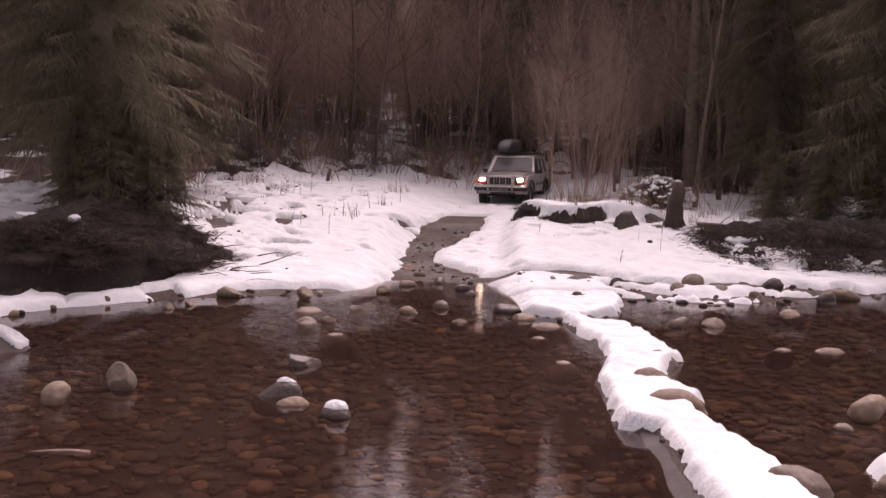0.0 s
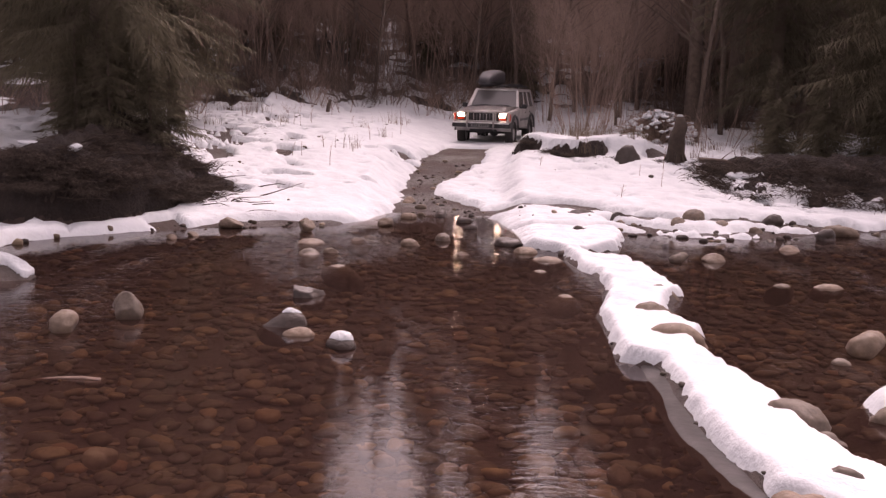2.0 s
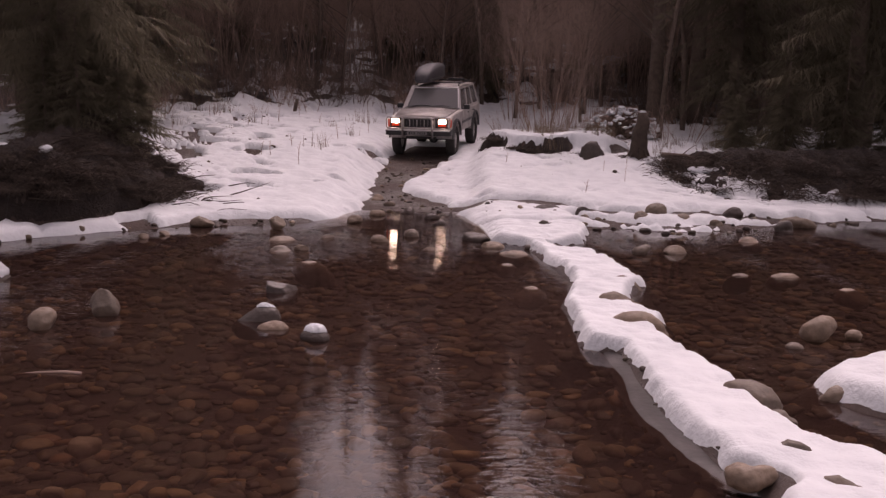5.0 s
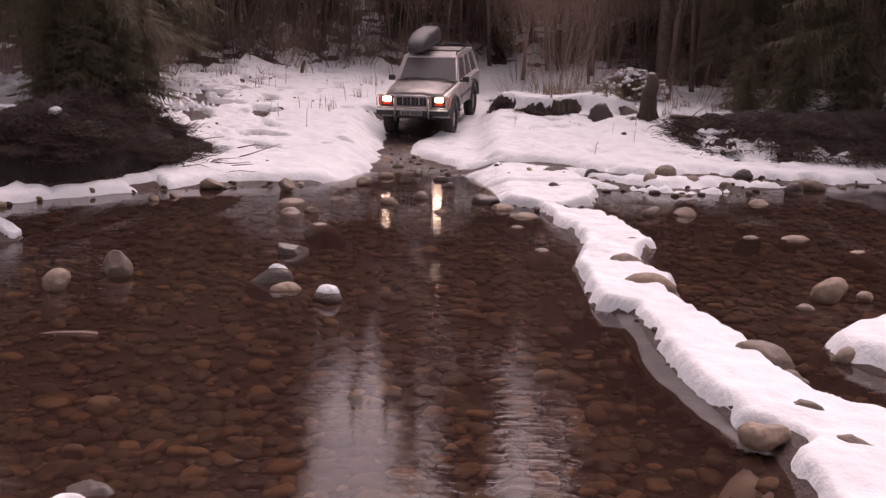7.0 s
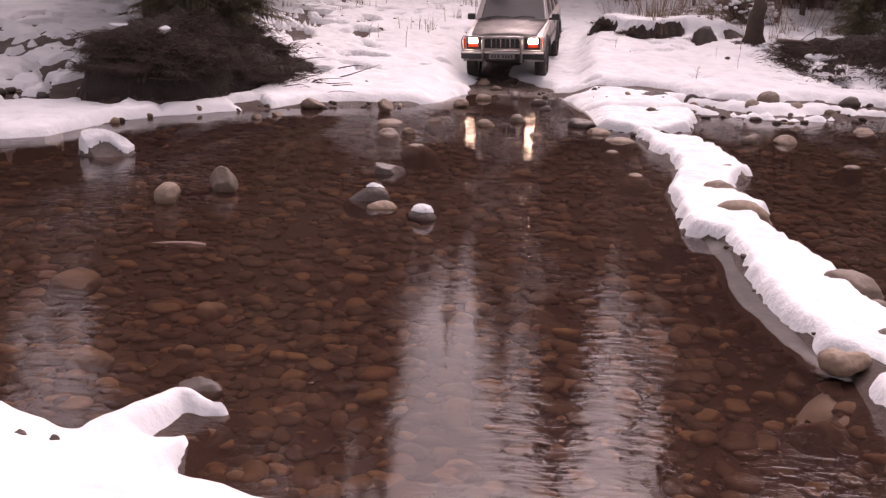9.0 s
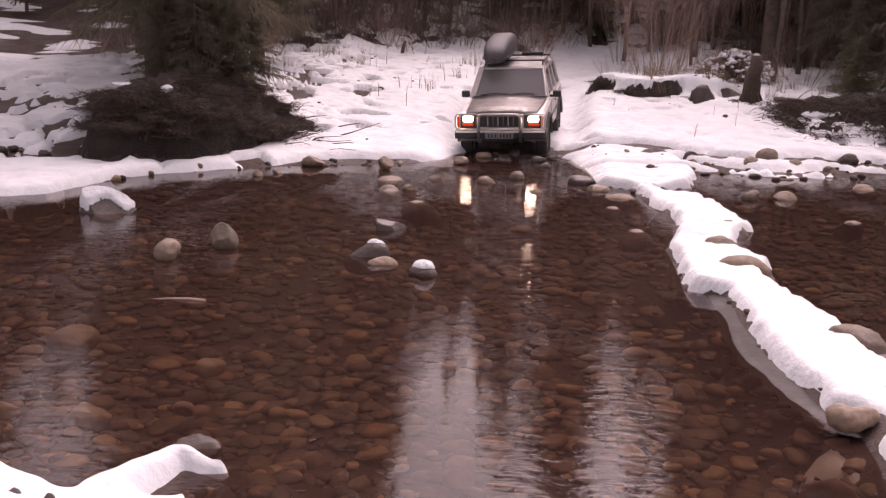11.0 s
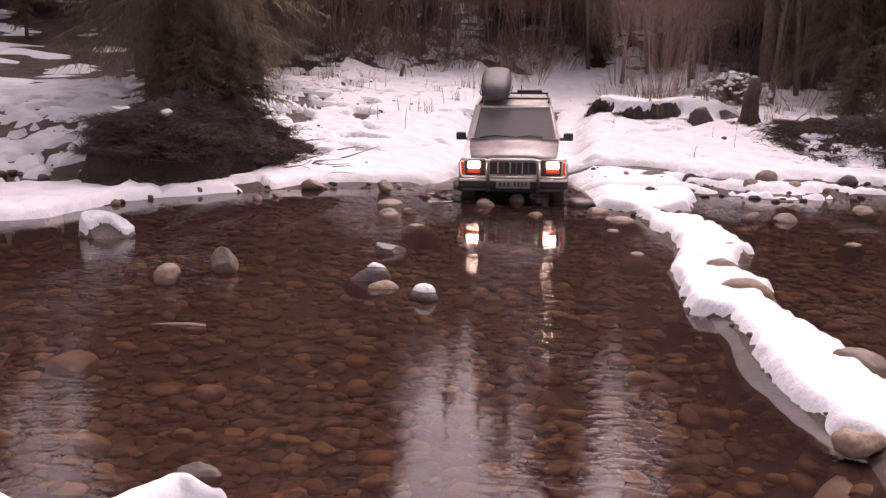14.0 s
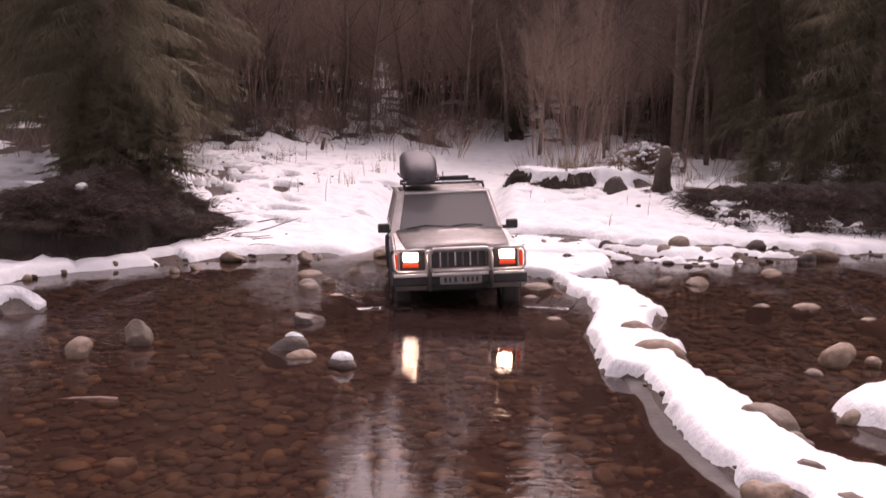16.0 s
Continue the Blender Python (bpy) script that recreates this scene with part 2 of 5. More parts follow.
def bar_left(y):
    return np.interp(y, [3, 4.6, 5.5, 6.0, 6.3, 6.8, 7.4, 8.1, 8.9, 9.2, 9.38, 9.9, 10.5, 11.2, 12.0, 12.9, 14.2, 15.1, 15.7, 16.4, 17.5],
                     [2.5, 2.05, 2.06, 2.1, 1.97, 1.9, 1.84, 1.83, 1.85, 1.86, 1.54, 1.55, 1.6, 1.58, 1.76, 1.9, 1.75, 1.66, 1.6, 0.85, 0.8])


def bar_right(y):
    return np.interp(y, [3, 5.2, 6.4, 6.7, 7.2, 8.1, 8.7, 9.4, 10.0, 10.45, 10.9, 11.4, 11.9, 12.6, 13.4, 14.6, 15.1, 15.6, 16.2, 17.5],
                     [4.6, 3.9, 2.95, 2.75, 2.62, 2.62, 2.55, 2.43, 2.36, 2.6, 2.38, 2.4, 2.5, 2.84, 2.72, 2.6, 2.06, 2.0, 2.6, 2.9])


def bar_field(x, y):
    """Metres inside the gravel bar that splits the river."""
    inside = np.minimum(x - bar_left(y), bar_right(y) - x)
    return np.minimum(inside, np.minimum(y - 3.2, 18.3 - y))


def patch_field(x, y):
    return 0.9 - np.hypot((x - 4.66) / 1.4, (y - 8.0) / 0.95) * 0.9


def reach(x, y):
    """Metres inside the tongue that runs out from the near shore."""
    def along(ax, ay, bx, by, wide, end):
        f = np.clip(((x - ax) * (bx - ax) + (y - ay) * (by - ay)) / ((bx - ax) ** 2 + (by - ay) ** 2), 0, 1)
        return wide + (end - wide) * f - np.hypot(x - ax - f * (bx - ax), y - ay - f * (by - ay))

    return np.maximum(along(-1.98, 4.42, -1.81, 4.90, 0.15, 0.08), along(-1.81, 4.93, -1.53, 4.90, 0.075, 0.025))


def foot_left(x):
    """Where the flat snow shelf ends and the littered slope begins."""
    return np.interp(x, [-14, -9, -7.7], [14.5, 15.2, 15.9])


def left_mound(x, y):
    """Metres inside the dark root mound under the old spruce."""
    foot = np.interp(x, [-7.7, -7.2, -6.4, -5.6, -5.3, -4.9, -4.6, -4.3], [16.5, 16.0, 15.85, 16.35, 16.8, 17.75, 19.1, 20.6])
    return np.minimum(np.minimum(y - foot, x + 7.55), np.minimum(20.8 - y, -4.4 - x))


def right_mound(x, y):
    foot = np.interp(x, [5.2, 5.5, 5.9, 6.9, 7.6, 9, 14], [25.0, 23.2, 21.7, 21.3, 21.1, 21.0, 21.2])
    return np.minimum(np.minimum(y - foot, x - 5.2), np.minimum(25.4 - y, 15 - x))


def step_line(x):
    return np.interp(x, [1.3, 1.9, 2.4, 3.1, 3.9, 5.2], [26.5, 26.1, 25.55, 25.4, 25.9, 25.5])


def step_face(x, y):
    """Metres inside the bare undercut step along the top of the snow slope."""
    return 0.20 * np.interp(x, [1.2, 1.5, 2.05, 2.2, 2.35, 3.6, 4.0], [-2, 1, 1, -0.5, 1, 1, -2]) - np.abs(y - step_line(x))


def mounds(x, y):
    """How high the two steep earth banks stand over the slope."""
    ease = lambda f: (1 - (1 - np.clip(f, 0, 1)) ** 2.2)
    left = np.interp(x, [-7.7, -7.0, -6.2, -5.4, -4.8], [0.95, 1.2, 1.12, 0.75, 0.25]) * ease(left_mound(x, y) / 0.95)
    right = np.interp(x, [5.3, 6.0, 7.5, 10, 15], [0.15, 0.55, 0.8, 0.85, 0.6]) * ease(right_mound(x, y) / 2.8)
    step = 0.34 * np.clip((y - step_line(x)) / 0.25 + 0.5, 0, 1) * np.interp(x, [1.1, 1.5, 4.6, 5.4], [0, 1, 1, 0]) * np.interp(y, [26.5, 31], [1, 0])
    left = left + step
    return left * (1 + 0.16 * fbm(x, y, 1.3, 3, 12)) + right * (1 + 0.2 * fbm(x, y, 1.1, 3, 13))


def land(x, y):
    """The ground's height, bed and banks together."""
    x, y = np.asarray(x, float), np.asarray(y, float)
    s = y - shore(x)
    inland = np.interp(x, [-60, -12, -6.45, -6.0], [13, 15.2, 15.9, 0])
    shelf = np.where(s > -0.2, np.clip(0.12 * s, -0.1, 0.035), -9)
    far = np.interp(y - np.maximum(shore(x), inland), [-4, -1.5, -0.3, 0, 0.3, 1, 3, 8, 12, 18, 28, 45, 90, 400], [-0.36, -0.24, -0.06, 0, 0.05, 0.10, 0.26, 0.85, 1.12, 1.45, 3.6, 7.5, 16, 60])
    far = np.maximum(far, shelf)
    far = far + mounds(x, y) + 0.10 * fbm(x, y, 0.35, 3) * np.clip(s / 3, 0, 1)
    tongue = reach(x, y) + 0.03
    near = np.interp(near_shore(x) - y, [-2, -0.3, 0, 1, 4, 20, 400], [-0.4, -0.07, 0, 0.2, 0.6, 1.2, 8])
    bar = np.clip(np.maximum(bar_field(x, y), patch_field(x, y)) * 0.9, -0.5, 0.09)
    z = np.maximum(np.maximum(np.maximum(far, near), bar), np.clip(tongue * 0.5, -0.5, 0.05))
    way = np.interp(y, [14, 15, 17, 18.5, 20, 22, 24, 25.5, 27, 29.5, 35, 46], [-0.37, -0.36, -0.32, -0.16, 0.0, 0.07, 0.24, 0.40, 0.58, 0.74, 0.85, 2.6])
    left, right = road_left(y), road_right(y)
    middle = (road_left(y) + np.maximum(right, left + 1.9)) / 2
    blend = np.interp(y, [28, 33], [0.7, 3.0])
    edge = np.clip((1.05 + blend - np.abs(x - middle)) / blend, 0, 1) * np.clip((y - 14) / 2, 0, 1) * np.clip((46 - y) / 6, 0, 1)
    edge = edge * edge * (3 - 2 * edge)
    z = z * (1 - edge) + way * edge
    return z + 0.02 * fbm(x, y, 2.5, 3)


def snow_far(x, y):
    """How far inside the snow of the far bank a place lies, in metres; below 0 is bare ground."""
    n = 0.24 * fbm(x, y, 1.1, 4, 3) + 0.12 * fbm(x, y, 4.5, 3, 2)
    s = y - shore(x)
    s = s - np.interp(x, [-4.4, -3.8, -1.8, -1.2], [0.0, 0.36, 0.36, 0.12]) + n * np.interp(x, [-2.2, -1.4], [0.28, 1.0])
    left, right = road_left(y), road_right(y)
    off_road = np.maximum(left - x, x - right) + n * 1.0
    off_road = np.where(y > 30, np.maximum(off_road, 0.02 + 0.25 * (y - 30)), off_road)
    d = np.minimum(s, off_road)
    band = np.interp(x, [0.5, 0.8, 2.1, 3.1, 4.3, 5.4, 7, 9], [20.6, 20.3, 20.2, 19.45, 18.95, 19.25, 19.2, 19.6])
    gully = np.abs(y - band) - np.interp(x, [0.5, 0.7, 2.5, 4, 7, 9], [0, 0.42, 0.36, 0.30, 0.26, 0.1]) + 1.3 * n
    runnel = np.abs(y - band + 0.95) - 0.16 + 1.4 * n + np.interp(x, [2.0, 2.8, 6.0, 6.8], [2, 0, 0, 2])
    d = np.minimum(d, np.where(x > 0.5, np.minimum(gully, runnel), 9))
    bare = np.clip((left_mound(x, y) + 0.12 + 0.8 * n) / 0.2, 0, 1) + 0.8 * np.clip((np.minimum(right_mound(x, y), 24.7 - y) - 0.25 + 2.4 * n) / 0.4, 0, 1) + np.clip((step_face(x, y) + 1.1 * n) / 0.1, 0, 1)
    d = np.minimum(d, 0.5 - bare)
    litter = 1.3 * fbm(x * 1.3, y * 0.45, 1.9, 4, 17) + np.interp(y - foot_left(x), [0.0, 0.5, 1.4, 3.0, 4.5], [0.5, 0.0, 0.0, 0.22, 0.3])
    d = np.minimum(d, np.where(x < -7.3, litter * 2.5, 9))
    specks = np.interp(x, [-9, -7.7, -5.2, -4.3, -2.6, 0.5, 3.5, 5], [0.3, 0.3, 0.46, 0.34, 0.08, 0.0, 0.04, 0.26])
    specks = specks * np.where(x < -5.5, np.clip((s - 2.6) / 0.8, 0, 1), 1.0)
    holes = fbm(x * 0.9, y * 0.7, 2.2, 4, 9) * 0.95 + 0.58 - specks
    holes = holes * 4.5
    edge = 35.0 + np.interp(x, [-12, -5, 0, 1.5, 6, 9], [-6, 0, 1.5, 4.0, 3.5, -2])
    woods = 0.75 - np.clip((y - edge) / 3, 0, 1) * 0.92 + 1.2 * fbm(x, y, 1.4, 4, 5) - np.clip((y - 56) / 6, 0, 1)
    return np.minimum(np.minimum(d, holes), woods)


def snow_bar(x, y):
    bar = bar_field(x, y) + 0.05 * fbm(x, y, 1.6, 3, 1) + 0.07 * fbm(x, y, 4.2, 3, 3) - 0.045
    hollow = np.hypot((x - 2.05) / 0.26, (y - 5.95) / 0.24) - 1
    crumb = 0.12 - np.hypot((x - 1.91 + 0.06 * np.sin(9 * y)) / 1.0, (y - 5.78) / 2.0) + 0.05 * fbm(x, y, 5, 3, 9)
    return np.maximum(np.minimum(bar, hollow * 0.3), crumb)


def snow_patch(x, y):
    return patch_field(x, y) + 0.12 * fbm(x, y, 1.6, 4, 6)


def snow_near(x, y):
    n = 0.07 * fbm(x, y, 2.2, 4, 8)
    away = np.maximum(-0.35 - x, x - 3.2)
    tongue = reach(x, y) + 0.5 * n
    return np.maximum(np.minimum(near_shore(x) - y + n, np.maximum(away, 2.4 - y) + 0.5 * fbm(x, y, 0.9, 3, 4)), tongue)


def spread(parts):
    """One rising row of numbers from pieces (start, end, step)."""
    return np.unique(np.concatenate([np.arange(a, b, c) for a, b, c in parts]).round(4))


def sheet(name, xs, ys, height, material, keep=None):
    """A sheet over the plan, with the faces that keep() leaves out."""
    gx, gy = np.meshgrid(xs, ys)
    gz = height(gx, gy)
    n, m = gx.shape
    idx = np.arange(n * m).reshape(n, m)
    faces = np.stack([idx[:-1, :-1], idx[:-1, 1:], idx[1:, 1:], idx[1:, :-1]], -1)
    if keep is not None:
        ok = keep(gx, gy)
        ok = ok[:-1, :-1] | ok[:-1, 1:] | ok[1:, 1:] | ok[1:, :-1]
        faces = faces[ok]
    faces = faces.reshape(-1, 4)
    used, faces = np.unique(faces, return_inverse=True)
    verts = np.stack([gx, gy, gz], -1).reshape(-1, 3)[used]
    return arrays(name, verts, faces.reshape(-1, 4), material)


ground = sheet("ground", spread([(-400, -40, 40), (-40, -10, 1.2), (-10, 10, 0.14), (10, 40, 1.2), (40, 401, 40)]),
               spread([(-400, -20, 40), (-20, 2, 1), (2, 31, 0.14), (31, 60, 0.6), (60, 140, 5), (140, 700, 60)]), land, EARTH)
tagged(ground, "dark wet earth and stony river bed under the banks", "ground", kind="structure")


def snow_sheet(name, label, field, xs, ys, thick, soft):
    ob = sheet(name, xs, ys, lambda x, y: land(x, y) + thick * np.tanh(field(x, y) / soft) + (0.042 * fbm(x, y, 1.9, 4, 4) + 0.016 * vnoise(x, y, 7, 5)) * (field(x, y) > 0),
               SNOW, lambda x, y: field(x, y) > -0.14)
    return tagged(ob, label, "snow", kind="stuff")


FINE_X = spread([(-80, -13, 1.5), (-13, -9, 0.15), (-9, 9, 0.075), (9, 13, 0.15), (13, 81, 1.5)])
snow_sheet("bank_snow", "trampled white snow over the far river bank", snow_far, FINE_X, spread([(9, 12, 0.3), (12, 30, 0.075), (30, 44, 0.13), (44, 60, 0.25), (60, 100, 0.8)]), 0.13, 0.12)
snow_sheet("bar_snow", "white snow crust along the gravel bar", snow_bar, spread([(0.4, 4.6, 0.03)]), spread([(3, 18.6, 0.035)]), 0.06, 0.035)
snow_sheet("patch_snow", "round patch of snow on a gravel shoal", snow_patch, spread([(3.0, 6.8, 0.045)]), spread([(6.8, 9.6, 0.045)]), 0.11, 0.07)
snow_sheet("near_snow", "white snow tongue at the near water's edge", snow_near, spread([(-30, -4, 0.5), (-4, -0.5, 0.022), (-0.5, 4, 0.06), (4, 30, 0.5)]), spread([(-14, 2, 0.6), (2, 3.6, 0.06), (3.6, 5.5, 0.022), (5.5, 6.2, 0.1)]), 0.09, 0.05)

def bank_earth(name, label, field, xs, ys):
    """The rough bare face of a bank, its earth hanging in clods and streaks."""
    relief = lambda x, y: land(x, y) + np.where(field(x, y) > 0.02, 0.035 + 0.14 * fbm(x * 1.6, y, 2.2, 5, 21) + 0.11 * np.abs(fbm(x * 2.0, y * 0.7, 5.0, 3, 22)), -0.2)
    return tagged(sheet(name, xs, ys, relief, LOAM, lambda x, y: field(x, y) > -0.02), label, "earth bank", kind="stuff")


bank_earth("root_bank", "dark root-bound earth bank under an old spruce", left_mound, spread([(-7.9, -4.2, 0.045)]), spread([(15.6, 21.0, 0.045)]))
bank_earth("earth_bank", "dark brushy earth bank above the gravel shore", lambda x, y: np.minimum(right_mound(x, y), 24.9 - y) - 0.1 + 0.3 * fbm(x, y, 1.1, 4, 3), spread([(5.1, 15, 0.06)]), spread([(20.9, 25.5, 0.06)]))
bank_earth("undercut_edge", "dark undercut earth edge below a cushion of snow", lambda x, y: step_face(x, y) + 0.06 + 0.12 * fbm(x, y, 2.5, 3, 6), spread([(1.1, 4.3, 0.04)]), spread([(25.0, 26.8, 0.03)]))


def ice_rim(x, y):
    return np.minimum(0.075 - np.abs(x - bar_left(np.minimum(y, 9.1)) + 0.02) + 0.09 * fbm(x, y, 1.4, 3, 12), np.minimum(y - 6.1, 9.7 - y))


ice = sheet("ice_shelf", spread([(1.0, 2.6, 0.04)]), spread([(4.2, 12.6, 0.05)]), lambda x, y: 0.014 + 0.03 * np.tanh(np.minimum(ice_rim(x, y), 0) / 0.05), ICE, lambda x, y: ice_rim(x, y) > -0.06)
tagged(ice, "thin grey shelf of wet ice along the gravel bar", "ice", kind="stuff")

water = sheet("river_water", spread([(-120, 121, 4)]), spread([(-10, 30, 2)]), lambda x, y: 0 * x, WATER)
tagged(water, "shallow clear brown river water over cobbles", "water", kind="structure")

# ---- shapes ----
def box(bm, x0, x1, y0, y1, z0, z1, bevel=0.0):
    made = bmesh.ops.create_cube(bm, size=1.0, matrix=Matrix.Translation(((x0 + x1) / 2, (y0 + y1) / 2, (z0 + z1) / 2)) @ Matrix.Diagonal((x1 - x0, y1 - y0, z1 - z0, 1)))
    if bevel:
        edges = list({e for v in made["verts"] for e in v.link_edges})
        bmesh.ops.bevel(bm, geom=edges, offset=bevel, segments=2, affect="EDGES", profile=0.5)
    return bm


def tube(bm, points, radius, sides=8, end=None):
    """A round bar along points, tapering to the radius end."""
    points = [Vector(p) for p in points]
    rings = []
    for k, p in enumerate(points):
        ahead = (points[min(k + 1, len(points) - 1)] - points[max(k - 1, 0)]).normalized()
        a = ahead.orthogonal().normalized()
        b = ahead.cross(a)
        if rings:
            a = (last - ahead * last.dot(ahead)).normalized()
            b = ahead.cross(a)
        last = a
        r = radius + ((end if end is not None else radius) - radius) * k / (len(points) - 1)
        rings.append([bm.verts.new(p + (a * math.cos(u) + b * math.sin(u)) * r) for u in (2 * math.pi * i / sides for i in range(sides))])
    for one, two in zip(rings, rings[1:]):
        for i in range(sides):
            bm.faces.new((one[i], one[(i + 1) % sides], two[(i + 1) % sides], two[i]))
    for ring in (list(reversed(rings[0])), rings[-1]):
        bm.faces.new(ring)
    return bm


def slab(bm, outline, x0, x1):
    """An outline in y and z, drawn out from x0 to x1."""
    one = [bm.verts.new((x0, y, z)) for y, z in outline]
    two = [bm.verts.new((x1, y, z)) for y, z in outline]
    bm.faces.new(one)
    bm.faces.new(list(reversed(two)))
    n = len(outline)
    for i in range(n):
        bm.faces.new((one[(i + 1) % n], one[i], two[i], two[(i + 1) % n]))
    bmesh.ops.recalc_face_normals(bm, faces=bm.faces)
    return bm


def quad(bm, *corners, thick=0.008):
    """A pane of the given thickness behind its four corners."""
    c = [Vector(p) for p in corners]
    n = (c[1] - c[0]).cross(c[2] - c[0]).normalized() * thick
    top = [bm.verts.new(p) for p in c]
    low = [bm.verts.new(p - n) for p in c]
    bm.faces.new(top)
    bm.faces.new(list(reversed(low)))
    k = len(c)
    for i in range(k):
        bm.faces.new((top[(i + 1) % k], top[i], low[i], low[(i + 1) % k]))
    bmesh.ops.recalc_face_normals(bm, faces=bm.faces)
    return bm


def bm_new():
    return bmesh.new()


# ---- the off-road car: faces -y, origin on the ground under the front axle ----
WHEELBASE, TRACK, TYRE = 2.58, 1.48, 0.40


def arch(cy, cz, r, n=7):
    """Points of a wheel opening from its rear foot over to its front foot."""
    return [(cy + r * math.cos(a), cz + r * math.sin(a) * 0.92) for a in (math.pi * k / n for k in range(n + 1))]


def wheel(parent, x, y):
    hub = tagged(new("wheel"), "muddy black off-road wheel")
    hub.parent = parent
    hub.location = (x, y, TYRE - 0.06)
    side = 1 if x > 0 else -1
    bm = bm_new()
    prof = [(-0.115, 0.24), (-0.12, 0.33), (-0.10, 0.385), (-0.05, TYRE), (0.05, TYRE), (0.10, 0.385), (0.12, 0.33), (0.115, 0.24)]
    n = 32
    rings = [[bm.verts.new((px, (r + (0.008 if (k % 2 and r > 0.35) else 0)) * math.cos(2 * math.pi * k / n), (r + (0.008 if (k % 2 and r > 0.35) else 0)) * math.sin(2 * math.pi * k / n))) for k in range(n)] for px, r in prof]
    for a, b in zip(rings, rings[1:] + rings[:1]):
        for k in range(n):
            bm.faces.new((a[k], a[(k + 1) % n], b[(k + 1) % n], b[k]))
    bmesh.ops.recalc_face_normals(bm, faces=bm.faces)
    part("tyre", bm, RUBBER, hub, "black knobbly mud tyre")
    bm = bm_new()
    bmesh.ops.create_cone(bm, cap_ends=True, segments=24, radius1=0.235, radius2=0.20, depth=0.16, matrix=Matrix.Rotation(math.pi / 2 * side, 4, "Y"))
    for k in range(5):
        a = 2 * math.pi * k / 5
        box(bm, side * 0.08, side * 0.095, 0.11 * math.cos(a) - 0.03, 0.11 * math.cos(a) + 0.03, 0.11 * math.sin(a) - 0.03, 0.11 * math.sin(a) + 0.03, 0.008)
    part("rim", bm, STEEL, hub, "dull steel rim", smooth=False)
    return hub


def build_car():
    car = tagged(new("off_road_car"), "silver boxy off-road car with bull bar and lit headlights", "car")
    sill, belt, front, back = 0.52, 1.09, -0.72, 3.42
    # lower body, its outline cut by the wheel openings
    out = [(back, 0.60), (back + 0.02, 0.85), (back - 0.02, belt), (0.74, belt + 0.02), (-0.55, 1.02), (-0.70, 0.98), (-0.73, 0.62)]
    out += [(p, q) for p, q in reversed(arch(0, 0.435, 0.46))]
    out += [(0.50, sill), (2.08, sill)] + [(p, q) for p, q in reversed(arch(WHEELBASE, 0.435, 0.46))]
    bm = slab(bm_new(), out, -0.84, 0.84)
    bmesh.ops.bevel(bm, geom=[e for e in bm.edges if e.calc_face_angle(0) > 0.3 and max(v.co.z for v in e.verts) > 0.93], offset=0.03, segments=3, affect="EDGES")
    body = part("body", bm, PAINT, car, "silver painted steel body with road dirt", smooth=False)
    # bonnet with a raised middle
    bm = bm_new()
    rows = [(-0.69, 0.99, 0.68), (-0.60, 1.045, 0.70), (-0.2, 1.085, 0.73), (0.3, 1.12, 0.76), (0.74, 1.145, 0.78)]
    across = [-1, -0.97, -0.62, -0.56, 0, 0.56, 0.62, 0.97, 1]
    lift = [-0.05, 0.0, 0.004, 0.022, 0.028, 0.022, 0.004, 0.0, -0.05]
    grid = [[bm.verts.new((a * w, y, z + h)) for a, h in zip(across, lift)] for y, z, w in rows]
    for r, q in zip(grid, grid[1:]):
        for k in range(len(across) - 1):
            bm.faces.new((r[k], r[k + 1], q[k + 1], q[k]))
    bmesh.ops.solidify(bm, geom=bm.faces[:], thickness=0.02)
    part("bonnet", bm, PAINT, car, "silver bonnet with a raised middle")
    bm = bm_new()
    box(bm, -0.76, 0.76, 0.70, 0.80, 1.115, 1.15, 0.01)
    part("cowl", bm, BLACK, car)
    # cabin: pillars, headers and roof as one shell
    lo, hi = 0.80, 0.665
    a, b, c, d = (0.76, 1.10), (1.30, 1.665), (3.22, 1.655), (3.40, 1.09)

    def side_at(s, t):
        """A place on a cabin side: s from the front pillar to the back one, t from belt to roof."""
        y0, z0 = a[0] + (d[0] - a[0]) * s, a[1] + (d[1] - a[1]) * s
        y1, z1 = b[0] + (c[0] - b[0]) * s, b[1] + (c[1] - b[1]) * s
        return (lo + (hi - lo) * t, y0 + (y1 - y0) * t, z0 + (z1 - z0) * t)

    bm = bm_new()
    for sx in (-1, 1):
        flip = lambda p: (p[0] * sx, p[1], p[2])
        for s0, s1 in ((0.0, 0.03), (0.355, 0.385), (0.645, 0.68), (0.96, 1.0)):
            quad(bm, *[flip(side_at(s, t)) for s, t in ((s0, 0), (s1, 0), (s1, 1), (s0, 1))], thick=0.05)
        quad(bm, *[flip(side_at(s, t)) for s, t in ((0, 0.9), (1, 0.9), (1, 1), (0, 1))], thick=0.045)
        quad(bm, *[flip(side_at(s, t)) for s, t in ((0, 0), (1, 0), (1, 0.06), (0, 0.06))], thick=0.045)
        for (y0, z0), (y1, z1), dy in ((a, b, 0.0), (d, c, 0.0)):
            p, q = (lo * sx, y0, z0), (hi * sx, y1, z1)
            quad(bm, p, q, (q[0] - 0.065 * sx, y1, z1), (p[0] - 0.075 * sx, y0, z0), thick=0.03)
    for (y0, z0), (y1, z1), sgn in ((a, b, 1), (d, c, -1)):
        f = lambda t: (lo + (hi - lo) * t, y0 + (y1 - y0) * t, z0 + (z1 - z0) * t)
        for t0, t1 in ((0, 0.07), (0.93, 1.0)):
            p, q = f(t0), f(t1)
            quad(bm, (-p[0], p[1], p[2]), p, q, (-q[0], q[1], q[2]), thick=0.03)
    part("cabin_frame", bm, PAINT, car, "silver window pillars", smooth=False)
